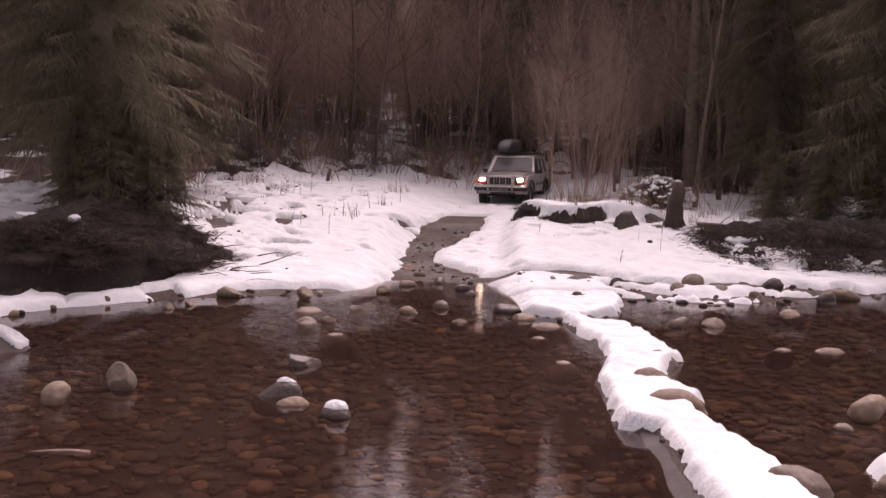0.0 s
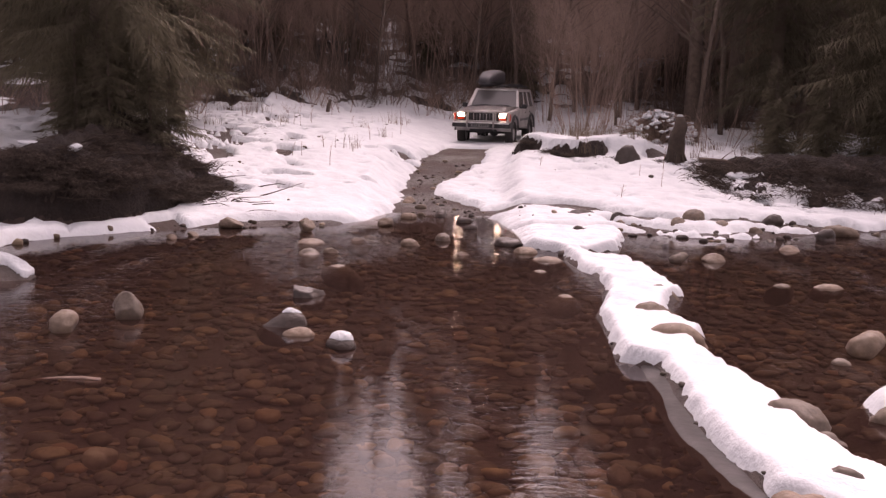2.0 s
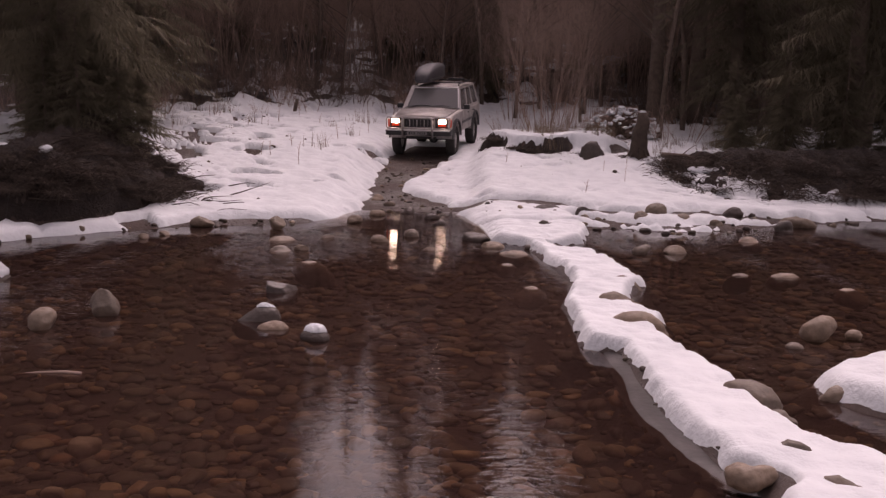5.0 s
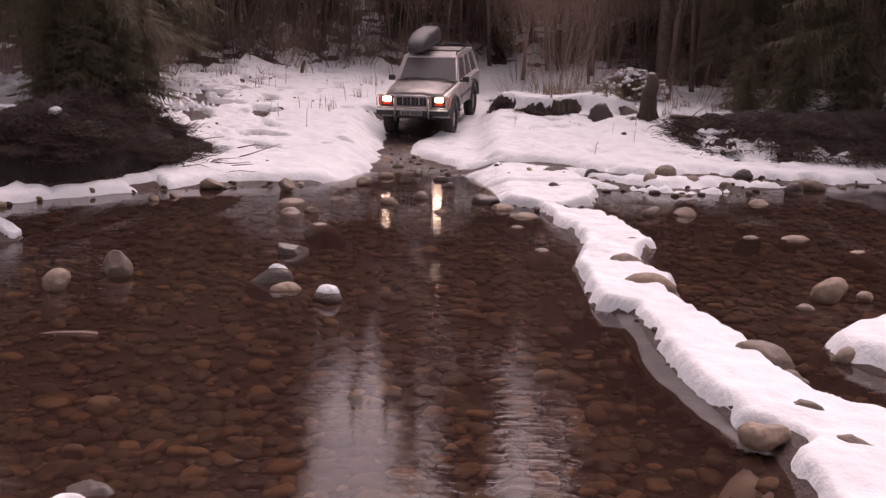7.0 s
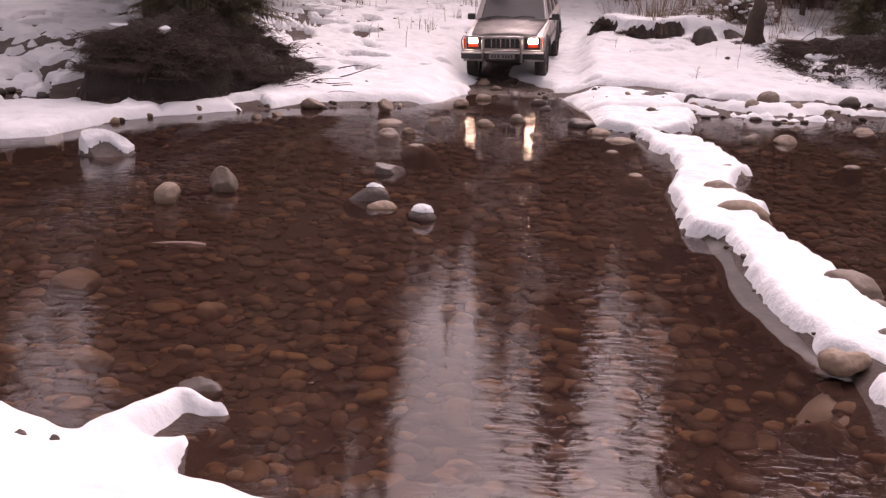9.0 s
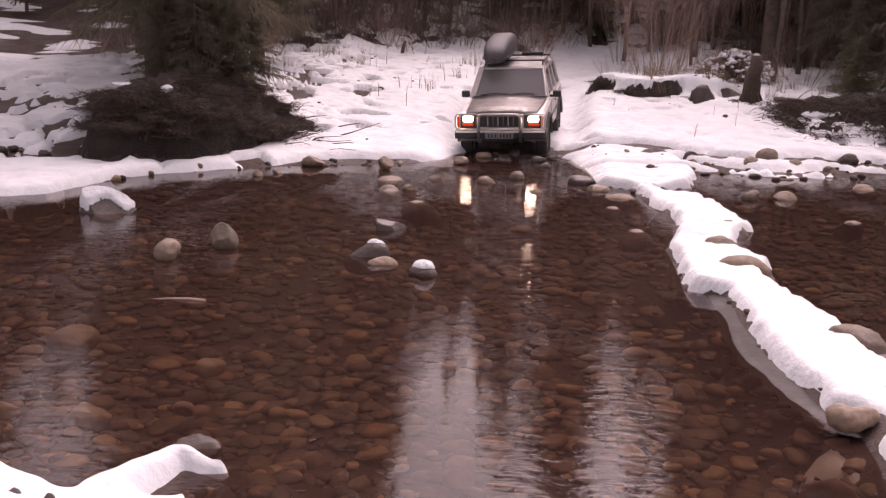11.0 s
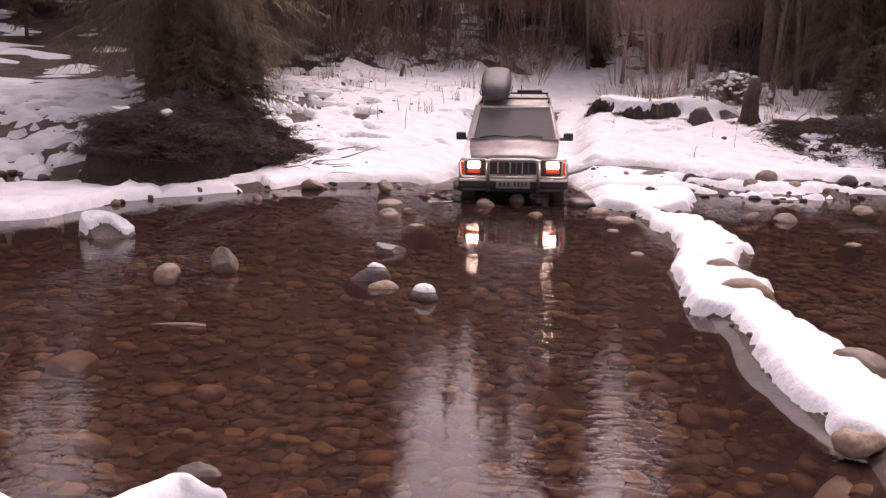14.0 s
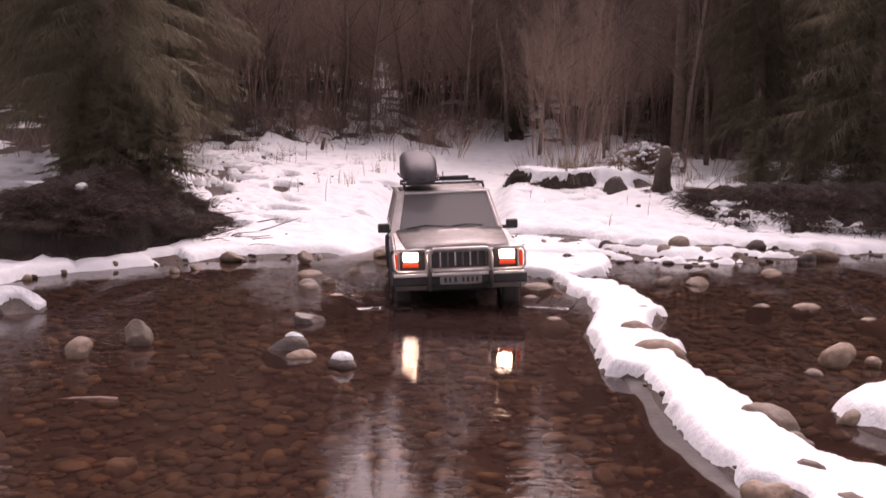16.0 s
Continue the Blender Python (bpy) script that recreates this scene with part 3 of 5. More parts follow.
    bm = bm_new()
    rows = [(1.27, 1.655, 0.66), (1.34, 1.685, 0.655), (2.2, 1.70, 0.655), (3.1, 1.69, 0.655), (3.24, 1.65, 0.66)]
    grid = [[bm.verts.new((u * w, y, z - 0.035 * abs(u) ** 4)) for u in (-1, -0.9, -0.5, 0, 0.5, 0.9, 1)] for y, z, w in rows]
    for r, q in zip(grid, grid[1:]):
        for k in range(6):
            bm.faces.new((r[k], r[k + 1], q[k + 1], q[k]))
    bmesh.ops.solidify(bm, geom=bm.faces[:], thickness=0.03)
    part("roof", bm, PAINT, car, "silver roof panel")
    # glass
    def pane(name, pts, label=""):
        bm = quad(bm_new(), *pts, thick=0.006)
        return part(name, bm, GLASS, car, label, smooth=False)

    def front_at(y0z0, y1z1, t, u):
        w = lo + (hi - lo) * t - 0.06
        return (w * u, y0z0[0] + (y1z1[0] - y0z0[0]) * t + 0.008, y0z0[1] + (y1z1[1] - y0z0[1]) * t)

    pane("windscreen", [front_at(a, b, t, u) for t, u in ((0.05, -1), (0.05, 1), (0.95, 1), (0.95, -1))], "dark windscreen glass")
    pane("rear_window", [front_at(d, c, t, u) for t, u in ((0.05, -1), (0.05, 1), (0.95, 1), (0.95, -1))])
    for sx in (-1, 1):
        for s0, s1 in ((0.03, 0.355), (0.385, 0.645), (0.68, 0.96)):
            pane("side_window", [((side_at(s, t)[0] - 0.02) * sx, *side_at(s, t)[1:]) for s, t in ((s0, 0.05), (s1, 0.05), (s1, 0.91), (s0, 0.91))])
    # white seal that frames the windscreen
    bm = bm_new()
    corner = [front_at(a, b, t, u) for t, u in ((0.04, -1.02), (0.97, -1.03), (0.97, 1.03), (0.04, 1.02))]
    tube(bm, [(p[0], p[1] - 0.022, p[2]) for p in (*corner, corner[0])], 0.019, 6)
    part("windscreen_trim", bm, CHROME, car, "bright trim round the windscreen")
    for x0, x1 in ((-0.62, -0.04), (-0.02, 0.5)):
        bm = tube(bm_new(), [(x0, 0.80, 1.155), ((x0 + x1) / 2, 0.80, 1.195), (x1, 0.785, 1.175)], 0.011, 6)
        part("wiper", bm, BLACK, car)
    # nose
    bm = box(bm_new(), -0.80, 0.80, -0.755, -0.70, 0.70, 1.0, 0.015)
    part("nose_panel", bm, PAINT, car, smooth=False)
    bm = box(bm_new(), -0.40, 0.40, -0.77, -0.745, 0.765, 0.985, 0.012)
    grille = part("grille", bm, BLACK, car, "black grille with bright upright bars", smooth=False)
    for k in range(8):
        x = -0.345 + k * 0.69 / 7
        part("grille_bar", box(bm_new(), x - 0.011, x + 0.011, -0.79, -0.765, 0.785, 0.965, 0.004), BLACK if k in (0, 7) else STEEL if k % 2 else TRIM, grille, smooth=False)
    for sx in (-1, 1):
        bm = box(bm_new(), *sorted((sx * 0.445, sx * 0.775)), -0.768, -0.75, 0.745, 0.99, 0.01)
        bezel = part("lamp_bezel", bm, BLACK, car, "black headlight surround", smooth=False)
        bm = box(bm_new(), *sorted((sx * 0.535, sx * 0.73)), -0.785, -0.765, 0.865, 0.975, 0.022)
        part("headlight", bm, LAMP, bezel, "lit rectangular headlight")
        bm = box(bm_new(), *sorted((sx * 0.53, sx * 0.74)), -0.782, -0.765, 0.785, 0.84, 0.01)
        part("turn_signal", bm, AMBER, bezel, "amber turn signal", smooth=False)
        bm = box(bm_new(), *sorted((sx * 0.805, sx * 0.85)), -0.74, -0.60, 0.76, 0.96, 0.012)
        part("side_marker", bm, AMBER, car, "amber side marker", smooth=False)
    # bumper, plate, bull bar
    bm = box(bm_new(), -0.86, 0.86, -0.90, -0.74, 0.555, 0.70, 0.025)
    bumper = part("bumper", bm, BLACK, car, "black steel bumper", smooth=False)
    part("bumper_strip", box(bm_new(), -0.865, 0.865, -0.915, -0.88, 0.675, 0.715, 0.012), CHROME, bumper, "bright bumper edge", smooth=False)
    for sx in (-1, 1):
        part("bumper_cap", box(bm_new(), *sorted((sx * 0.84, sx * 0.88)), -0.88, -0.48, 0.55, 0.71, 0.02), BLACK, bumper, smooth=False)
    plate = part("number_plate", box(bm_new(), -0.27, 0.27, -0.985, -0.97, 0.575, 0.69, 0.004), PLATE, bumper, "pale number plate with dark bars", smooth=False)
    for x, w in ((-0.2, 0.035), (-0.14, 0.03), (-0.07, 0.035), (0.03, 0.03), (0.09, 0.035), (0.15, 0.03), (0.21, 0.03)):
        part("plate_bar", box(bm_new(), x - w / 2, x + w / 2, -0.989, -0.985, 0.60, 0.665), BLACK, plate, smooth=False)
    bm = tube(bm_new(), [(-0.40, -0.93, 0.50), (-0.40, -0.96, 0.94), (-0.385, -0.955, 0.995), (-0.34, -0.95, 1.025), (0.34, -0.95, 1.025), (0.385, -0.955, 0.995), (0.40, -0.96, 0.94), (0.40, -0.93, 0.50)], 0.03, 10)
    bull = part("bull_bar", bm, STEEL, car, "polished steel bull bar")
    part("cross_tube", tube(bm_new(), [(-0.40, -0.955, 0.745), (0.40, -0.955, 0.745)], 0.022, 8), STEEL, bull)
    for sx in (-1, 1):
        part("side_hoop", tube(bm_new(), [(sx * 0.40, -0.95, 0.74), (sx * 0.80, -0.92, 0.74), (sx * 0.85, -0.88, 0.78), (sx * 0.86, -0.84, 0.95), (sx * 0.84, -0.80, 1.01), (sx * 0.45, -0.86, 1.02)], 0.02, 8), STEEL, bull)
    # flanks
    for sx in (-1, 1):
        for y in (0, WHEELBASE):
            bm = bm_new()
            pts = arch(y, 0.435, 0.47, 10)
            outer = arch(y, 0.435, 0.55, 10)
            rows = [[bm.verts.new((x, p, q)) for p, q in line] for x, line in ((sx * 0.84, pts), (sx * 0.90, pts), (sx * 0.895, [((p + r) / 2, (q + s) / 2) for (p, q), (r, s) in zip(pts, outer)]), (sx * 0.842, outer))]
            for r, q in zip(rows, rows[1:]):
                for k in range(10):
                    bm.faces.new((r[k], r[k + 1], q[k + 1], q[k]))
            bmesh.ops.solidify(bm, geom=bm.faces[:], thickness=0.012)
            part("wheel_flare", bm, TRIM, car, "grey plastic wheel flare")
        for y0, y1 in ((0.78, 1.72), (1.74, 2.45)):
            door = part("door", box(bm_new(), *sorted((sx * 0.832, sx * 0.849)), y0 + 0.01, y1 - 0.01, 0.57, 1.07, 0.008), PAINT, car, smooth=False)
            part("door_handle", box(bm_new(), *sorted((sx * 0.845, sx * 0.868)), y1 - 0.22, y1 - 0.07, 0.95, 0.98, 0.006), BLACK, door, smooth=False)
            part("rub_strip", box(bm_new(), *sorted((sx * 0.845, sx * 0.862)), y0 + 0.02, y1 - 0.02, 0.72, 0.79, 0.006), TRIM, door, smooth=False)
        bm = box(bm_new(), *sorted((sx * 0.86, sx * 1.03)), 0.86, 0.96, 1.10, 1.235, 0.025)
        box(bm, *sorted((sx * 0.79, sx * 0.88)), 0.88, 0.94, 1.10, 1.15, 0.01)
        mirror = part("mirror", bm, BLACK, car, "black door mirror", smooth=False)
        part("roof_rail", tube(bm_new(), [(sx * 0.60, 1.45, 1.70), (sx * 0.60, 1.5, 1.745), (sx * 0.60, 3.0, 1.745), (sx * 0.60, 3.05, 1.70)], 0.017, 8), BLACK, car)
    for y in (1.65, 2.75):
        part("cross_bar", tube(bm_new(), [(-0.62, y, 1.765), (0.62, y, 1.765)], 0.018, 8), BLACK, car)
    part("ski_clamp", box(bm_new(), 0.02, 0.5, 2.70, 2.76, 1.78, 1.83, 0.012), BLACK, car, smooth=False)
    part("aerial", tube(bm_new(), [(0.10, 2.95, 1.70), (0.10, 2.98, 1.90)], 0.009, 6), BLACK, car)
    # roof box with a tapering nose
    bm = bm_new()
    secs = [(0.98, 0.14, 0.07, 1.87), (1.06, 0.21, 0.13, 1.90), (1.25, 0.25, 0.18, 1.95), (1.6, 0.27, 0.225, 1.995), (2.4, 0.275, 0.25, 2.02), (2.85, 0.26, 0.23, 2.02), (2.98, 0.19, 0.16, 2.0)]
    rings = []
    for y, w, h, z in secs:
        ring = []
        for k in range(16):
            u = 2 * math.pi * k / 16
            cx, cz = math.cos(u), math.sin(u)
            ring.append(bm.verts.new((-0.36 + w * math.copysign(abs(cx) ** 0.5, cx), y, z + h * math.copysign(abs(cz) ** 0.6, cz))))
        rings.append(ring)
    for r, q in zip(rings, rings[1:]):
        for k in range(16):
            bm.faces.new((r[k], r[(k + 1) % 16], q[(k + 1) % 16], q[k]))
    bm.faces.new(rings[0]), bm.faces.new(rings[-1])
    bmesh.ops.recalc_face_normals(bm, faces=bm.faces)
    cargo = part("roof_box", bm, BOX, car, "dark grey plastic roof box")
    part("lid_seam", tube(bm_new(), [(-0.36 - 0.29, 2.7, 1.90), (-0.36 - 0.285, 1.5, 1.89), (-0.36 - 0.24, 1.06, 1.87), (-0.36, 0.97, 1.86), (-0.36 + 0.24, 1.06, 1.87), (-0.36 + 0.285, 1.5, 1.89), (-0.36 + 0.29, 2.7, 1.90)], 0.014, 6), BLACK, cargo)
    # cabin inside and underside
    for x in (-0.36, 0.36):
        bm = box(bm_new(), x - 0.24, x + 0.24, 1.55, 2.05, 0.72, 0.86, 0.04)
        box(bm, x - 0.23, x + 0.23, 1.98, 2.12, 0.84, 1.36, 0.05)
        box(bm, x - 0.13, x + 0.13, 2.02, 2.11, 1.39, 1.54, 0.04)
        part("front_seat", bm, SEAT, car, "grey cloth seat with headrest")
    part("rear_seat", box(bm_new(), -0.62, 0.62, 2.75, 2.92, 0.80, 1.32, 0.05), SEAT, car)
    part("dashboard", box(bm_new(), -0.72, 0.72, 0.80, 1.10, 0.95, 1.16, 0.04), BLACK, car)
    bm = bm_new()
    ring = [(0.36 + 0.18 * math.cos(u), 1.2 + 0.07 * math.sin(u), 1.16 + 0.165 * math.sin(u)) for u in (2 * math.pi * k / 20 for k in range(21))]
    part("steering_wheel", tube(bm, ring, 0.014, 6), BLACK, car)
    part("mirror_inside", box(bm_new(), -0.11, 0.11, 1.24, 1.27, 1.53, 1.59, 0.01), BLACK, car, smooth=False)
    bm = box(bm_new(), -0.42, 0.42, -0.55, 3.2, 0.42, 0.56, 0.03)
    part("chassis", bm, BLACK, car, smooth=False)
    for y in (0, WHEELBASE):
        bm = tube(bm_new(), [(-0.66, y, TYRE), (0.66, y, TYRE)], 0.05, 10)
        bmesh.ops.create_uvsphere(bm, u_segments=12, v_segments=8, radius=0.14, matrix=Matrix.Translation((0.22 if y == 0 else 0, y, TYRE)))
        part("axle", bm, BLACK, car)
    wheels = [wheel(car, x, y) for y in (0, WHEELBASE) for x in (-TRACK / 2, TRACK / 2)]
    return car, wheels


car, wheels = build_car()

# seconds; the middle of the headlights; nose-down tilt, lean and heading in degrees
DRIVE = [
    (0, 1.38, 34.0, 1.78, 1, 0, -15), (0.5, 1.20, 33.35, 1.77, 1, 0, -15), (1, 1.04, 32.65, 1.75, 1, 0.5, -15), (1.5, 0.86, 31.8, 1.74, 1, 0, -15),
    (2, 0.66, 31.0, 1.73, 1, 0, -14.5), (2.5, 0.48, 30.35, 1.73, 1, 0, -14), (3, 0.32, 29.8, 1.74, 1.5, 0, -14), (3.5, 0.17, 29.25, 1.75, 2, -1, -13.5),
    (4, 0.05, 28.6, 1.71, 3, -1, -13), (5.2, -0.22, 26.8, 1.54, 5, 0, -13.5), (6.5, -0.42, 24.95, 1.32, 7, 0.5, -13.5), (7, -0.48, 24.4, 1.26, 7.5, 0, -12.5),
    (7.5, -0.53, 23.75, 1.17, 7.5, -1, -11), (8, -0.56, 23.1, 1.08, 7.5, -1, -9.5), (8.5, -0.59, 22.35, 1.05, 7, -1, -8), (9, -0.60, 21.65, 0.97, 6.5, -1.5, -6),
    (9.5, -0.59, 20.95, 0.87, 6, -3, -7), (10.6, -0.57, 19.85, 0.76, 5, -2.5, -6), (12, -0.53, 18.75, 0.67, 5, -2, -5), (12.5, -0.48, 18.2, 0.66, 5, -3, -4),
    (13, -0.41, 17.65, 0.65, 4.5, -3.5, -3), (13.5, -0.32, 17.1, 0.63, 3.5, -3, -1.5), (14, -0.24, 16.4, 0.62, 3, -0.8, 0.5), (14.5, -0.13, 15.72, 0.64, 2, -2, 2),
    (15, -0.03, 15.0, 0.645, 1, -2.8, 3.5), (15.5, 0.08, 14.15, 0.665, 0, -3, 4.5), (16, 0.18, 13.12, 0.68, -0.5, -2.6, 5)]


wake = tagged(new("bow_wake"), "low ripples of brown water round the wading car", "wake")
for k in range(3):
    d = 0.2 + k * 0.26
    for sx in (-1, 1):
        pts = [(sx * (0.55 + d * 0.9 + u * (0.3 + 0.1 * k)), -0.9 - d * 0.3 + u * (0.8 + 0.2 * k) + 0.05 * math.sin(9 * u + k), 0.0) for u in (0, 0.25, 0.5, 0.75, 1.0, 1.3)]
        bm = tube(bm_new(), pts, 0.15, 10, 0.05)
        for v in bm.verts:
            v.co.z = v.co.z * 0.02
        part("ripple", bm, WATER, wake)


def motions():
    walk(car, [(t, pose(x, y, z, tilt, lean, heading) @ Matrix.Translation((0, 0.77, -0.93))) for t, x, y, z, tilt, lean, heading in DRIVE])
    walk(wake, [(t, pose(x, y + 0.77, 0, 0, 0, heading)) for t, x, y, z, tilt, lean, heading in DRIVE])
    rolled, last = 0.0, None
    rows = []
    for t, x, y, z, *_ in DRIVE:
        if last:
            rolled += math.hypot(x - last[0], y - last[1]) / TYRE
        last = (x, y)
        rows.append((t, rolled))
    times = [k * 0.1 for k in range(161)]
    turns = np.interp(times, [r[0] for r in rows], [r[1] for r in rows])
    for w in wheels:
        walk(w, [(t, pose(*w.location, math.degrees(a), 0, 0)) for t, a in zip(times, turns)])

# ---- trees ----
def spruce(name, seed, height=16.0, reach=2.6, low=0.06, n=9, every=0.019, thin=1.0):
    """A spruce: tapered trunk, whorls of drooping boughs, each a spray of needle clumps."""
    rnd = random.Random(seed)
    tree = new(name)
    bm = tube(bm_new(), [(0, 0, -0.4), (0.03, 0, height * 0.3), (-0.03, 0.02, height * 0.7), (0, 0, height)], height * 0.014, 8, 0.02)
    part("trunk", bm, BARK, tree)
    verts, faces = [], []

    def spray(p, q, width):
        """A bough from p to q, with fine needle twigs hanging to both sides."""
        p, q = np.array(p), np.array(q)
        along = q - p
        side = np.cross(along, (0, 0, 1.0))
        side /= np.linalg.norm(side) + 1e-6
        step = along * 0.55 / n
        for k in range(n):
            f = 0.10 + 0.90 * k / n
            c = p + along * f + np.array((0, 0, -0.12 * f * f * width))
            for s in (-1, 1):
                w = width * (1.05 - f * 0.8) * rnd.uniform(0.5, 1.25)
                tip = c + side * s * w * rnd.uniform(0.5, 1.0) + along * rnd.uniform(0.05, 0.25) + np.array((0, 0, -w * rnd.uniform(0.1, 0.9)))
                i = len(verts)
                verts.extend([c - step * 0.5 * thin, tip, c + step * thin])
                faces.append((i, i + 1, i + 2))

    z = height * low
    while z < height * 0.985:
        f = (z - height * low) / (height * (1 - low))
        length = reach * (1 - f) ** 0.8 * (0.75 + 0.25 * min(1, f * 6)) + 0.12
        count = 9 if f < 0.75 else 6
        for k in range(count):
            a = rnd.uniform(0, 2 * math.pi)
            ln = length * rnd.uniform(0.55, 1.15)
            droop = ln * rnd.uniform(0.10, 0.45) * (1 - f * 0.8)
            spray((0, 0, z + rnd.uniform(-0.1, 0.1)), (ln * math.cos(a), ln * math.sin(a), z - droop), ln * 0.42 + 0.06)
        z += height * every + 0.12 * (1 - f)
    crown = arrays("crown", verts, faces, NEEDLE, smooth=False)
    crown.parent = tree
    return tree


def bare_tree(name, seed, height=9.0, stems=1, spread_out=0.25, limbs=16, thick=0.09, material=None):
    """A leafless tree or bush: stems with limbs that fork into fine twigs."""
    rnd = random.Random(seed)
    tree = new(name)
    mat = material or TWIG
    fine = bm_new()

    def grow(bm2, p, way, length, r, level):
        pts = [Vector(p)]
        way = Vector(way).normalized()
        for _ in range(4):
            way = (way + Vector((rnd.uniform(-1, 1), rnd.uniform(-1, 1), rnd.uniform(-0.3, 0.7))) * 0.16).normalized()
            pts.append(pts[-1] + way * length / 4)
        tube(bm2, pts, r, 6 if level == 0 else 3, r * 0.3)
        return pts, way

    for s in range(stems):
        a = rnd.uniform(0, 2 * math.pi)
        lean = Vector((math.cos(a) * spread_out, math.sin(a) * spread_out, 1)) if stems > 1 else Vector((rnd.uniform(-0.08, 0.08), rnd.uniform(-0.08, 0.08), 1))
        h = height * rnd.uniform(0.7, 1.05)
        base = (math.cos(a) * 0.05 * stems**0.7, math.sin(a) * 0.05 * stems**0.7, -0.15)
        bm = bm_new()
        pts, _ = grow(bm, base, lean, h, thick, 0)
        part("trunk" if stems == 1 else "stem", bm, BARK if stems == 1 else mat, tree)
        for k in range(limbs):
            f = rnd.uniform(0.25, 0.98)
            i = min(3, int(f * 4))
            p = pts[i].lerp(pts[i + 1], f * 4 - i)
            b = rnd.uniform(0, 2 * math.pi)
            ln = h * (1.05 - f) * rnd.uniform(0.3, 0.55) + 0.15
            sub, _ = grow(fine, p, (math.cos(b), math.sin(b), rnd.uniform(0.5, 1.4)), ln, thick * 0.28, 1)
            for j in (1, 2, 3):
                b = rnd.uniform(0, 2 * math.pi)
                grow(fine, sub[j], (math.cos(b), math.sin(b), rnd.uniform(0.2, 1.2)), ln * rnd.uniform(0.3, 0.6), thick * 0.12, 2)
    tagged(part("branchwork", fine, mat, tree), kind="stuff")
    return tree


def put_thing(ob, x, y, scale=1.0, turn=0.0, sink=0.05, wide=1.0):
    z = float(land(np.array(x), np.array(y))) - sink
    made = copy_thing(ob, pose(x, y, z, 0, 0, turn))
    made.scale = (scale * wide, scale * wide, scale)
    return made


def scrap(ob):
    """Take away a pattern once its copies stand."""
    for o in (*ob.children_recursive, ob):
        bpy.data.objects.remove(o)


rnd = random.Random(11)
patterns = [tagged(spruce("spruce_tree", k, 16.0, r, low), "dark green spruce with drooping boughs", "tree", "forest edge") for k, r, low in ((1, 2.6, 0.05), (2, 2.2, 0.08), (3, 3.0, 0.04), (4, 2.4, 0.10))]
fine = [tagged(spruce("spruce_tree", 8 + k, 16.0, 2.6, 0.115, 32, 0.014, 0.6), "dark green spruce with drooping boughs", "tree", "forest edge") for k in range(2)]
TREELINE = ([-50, -31, -30, -29.2, -24.8, -24, -9.5, -8.2, -7.4, -6.8, -3.0, -2.0, -0.4, 0.6, 1.1, 1.4, 4.0, 4.3, 6.7, 7.0, 7.6, 7.9, 9.4, 10, 50],
            [33, 33, 28, 20, 20, 30, 32, 28, 25, 18, 18, 21.5, 23.5, 21, 21, 25, 25, 20, 20, 25, 25, 20, 21, 32, 33])
for row, (dist, share) in enumerate(((68, 0.8), (62, 1.0), (55, 0.96), (49, 0.86), (43.5, 0.62))):
    az = -44.0
    while az < 44:
        a = az + rnd.uniform(-0.5, 0.5)
        d = dist + rnd.uniform(-2.5, 2.5)
        x, y = d * math.sin(radians(a)), d * math.cos(radians(a))
        top = 2.3 + d * math.tan(radians(float(np.interp(a, *TREELINE)))) * share * rnd.uniform(0.9, 1.0)
        ground_z = float(land(np.array(x), np.array(y)))
        size = max(4.0, top - ground_z) / 16.0
        put_thing(patterns[rnd.randrange(4)], x, y, size, rnd.uniform(0, 360), wide=rnd.uniform(0.85, 1.1) / max(0.8, size) ** 0.35 * (0.6 if row and (-10 < a < 9 or -32 < a < -22) else 1.2 if not row else 1.0))
        az += (2.1 if row < 4 else 3.6) * 50 / dist * rnd.uniform(0.7, 1.3)
for x, y, h in ((-9.2, 24.5, 18), (-15.5, 21.5, 18), (-8.0, 29.5, 16), (-9.9, 28.2, 18), (10.8, 26, 18), (12.6, 29.5, 20), (9.4, 31.5, 16), (14.5, 25, 18), (-12, 31, 18), (12.5, 35, 19)):
    put_thing(fine[rnd.randrange(2)], x, y, h / 16, rnd.uniform(0, 360))
for a, d, elev in ((2.8, 46, 29), (2.6, 49, 28.5), (2.1, 45, 26.5), (3.5, 46, 27), (-0.9, 47, 24), (1.5, 46, 24.5), (7.2, 48, 27), (-8.3, 47, 28), (9.3, 46, 29), (-18, 46, 30)):
    x, y = d * math.sin(radians(a)), d * math.cos(radians(a))
    put_thing(patterns[1], x, y, (2.3 + d * math.tan(radians(elev)) - 1.9) / 16, a * 40, wide=0.5)
for p in (*patterns, *fine):
    scrap(p)

overhang = tagged(spruce("spruce_tree", 21, 18.0, 2.5, 0.095, 44, 0.011, 0.6), "old spruce leaning over the undercut river bank", "tree")
overhang.matrix_world = pose(-6.9, 20.2, 1.2, 4, 2, 0)
overhang2 = tagged(spruce("spruce_tree", 22, 19.0, 2.7, 0.125, 38, 0.012, 0.6), "spruce with low dark boughs on the bank", "tree")
overhang2.matrix_world = pose(-7.7, 21.6, 1.2, 2, -4, 0)

pine = tagged(spruce("pine_tree", 23, 20.0, 2.4, 0.5, 9, 0.02), "tall pine with a long bare trunk", "tree", "forest pines")
for x, y, h in ((-8.0, 41.5, 1.0), (-6.1, 42.0, 0.95), (1.9, 45.5, 1.0), (7.4, 33.5, 0.9), (9.4, 36.0, 1.0), (-10.6, 38.5, 1.0), (8.3, 41.5, 1.0)):
    put_thing(pine, x, y, h, rnd.uniform(0, 360))
scrap(pine)

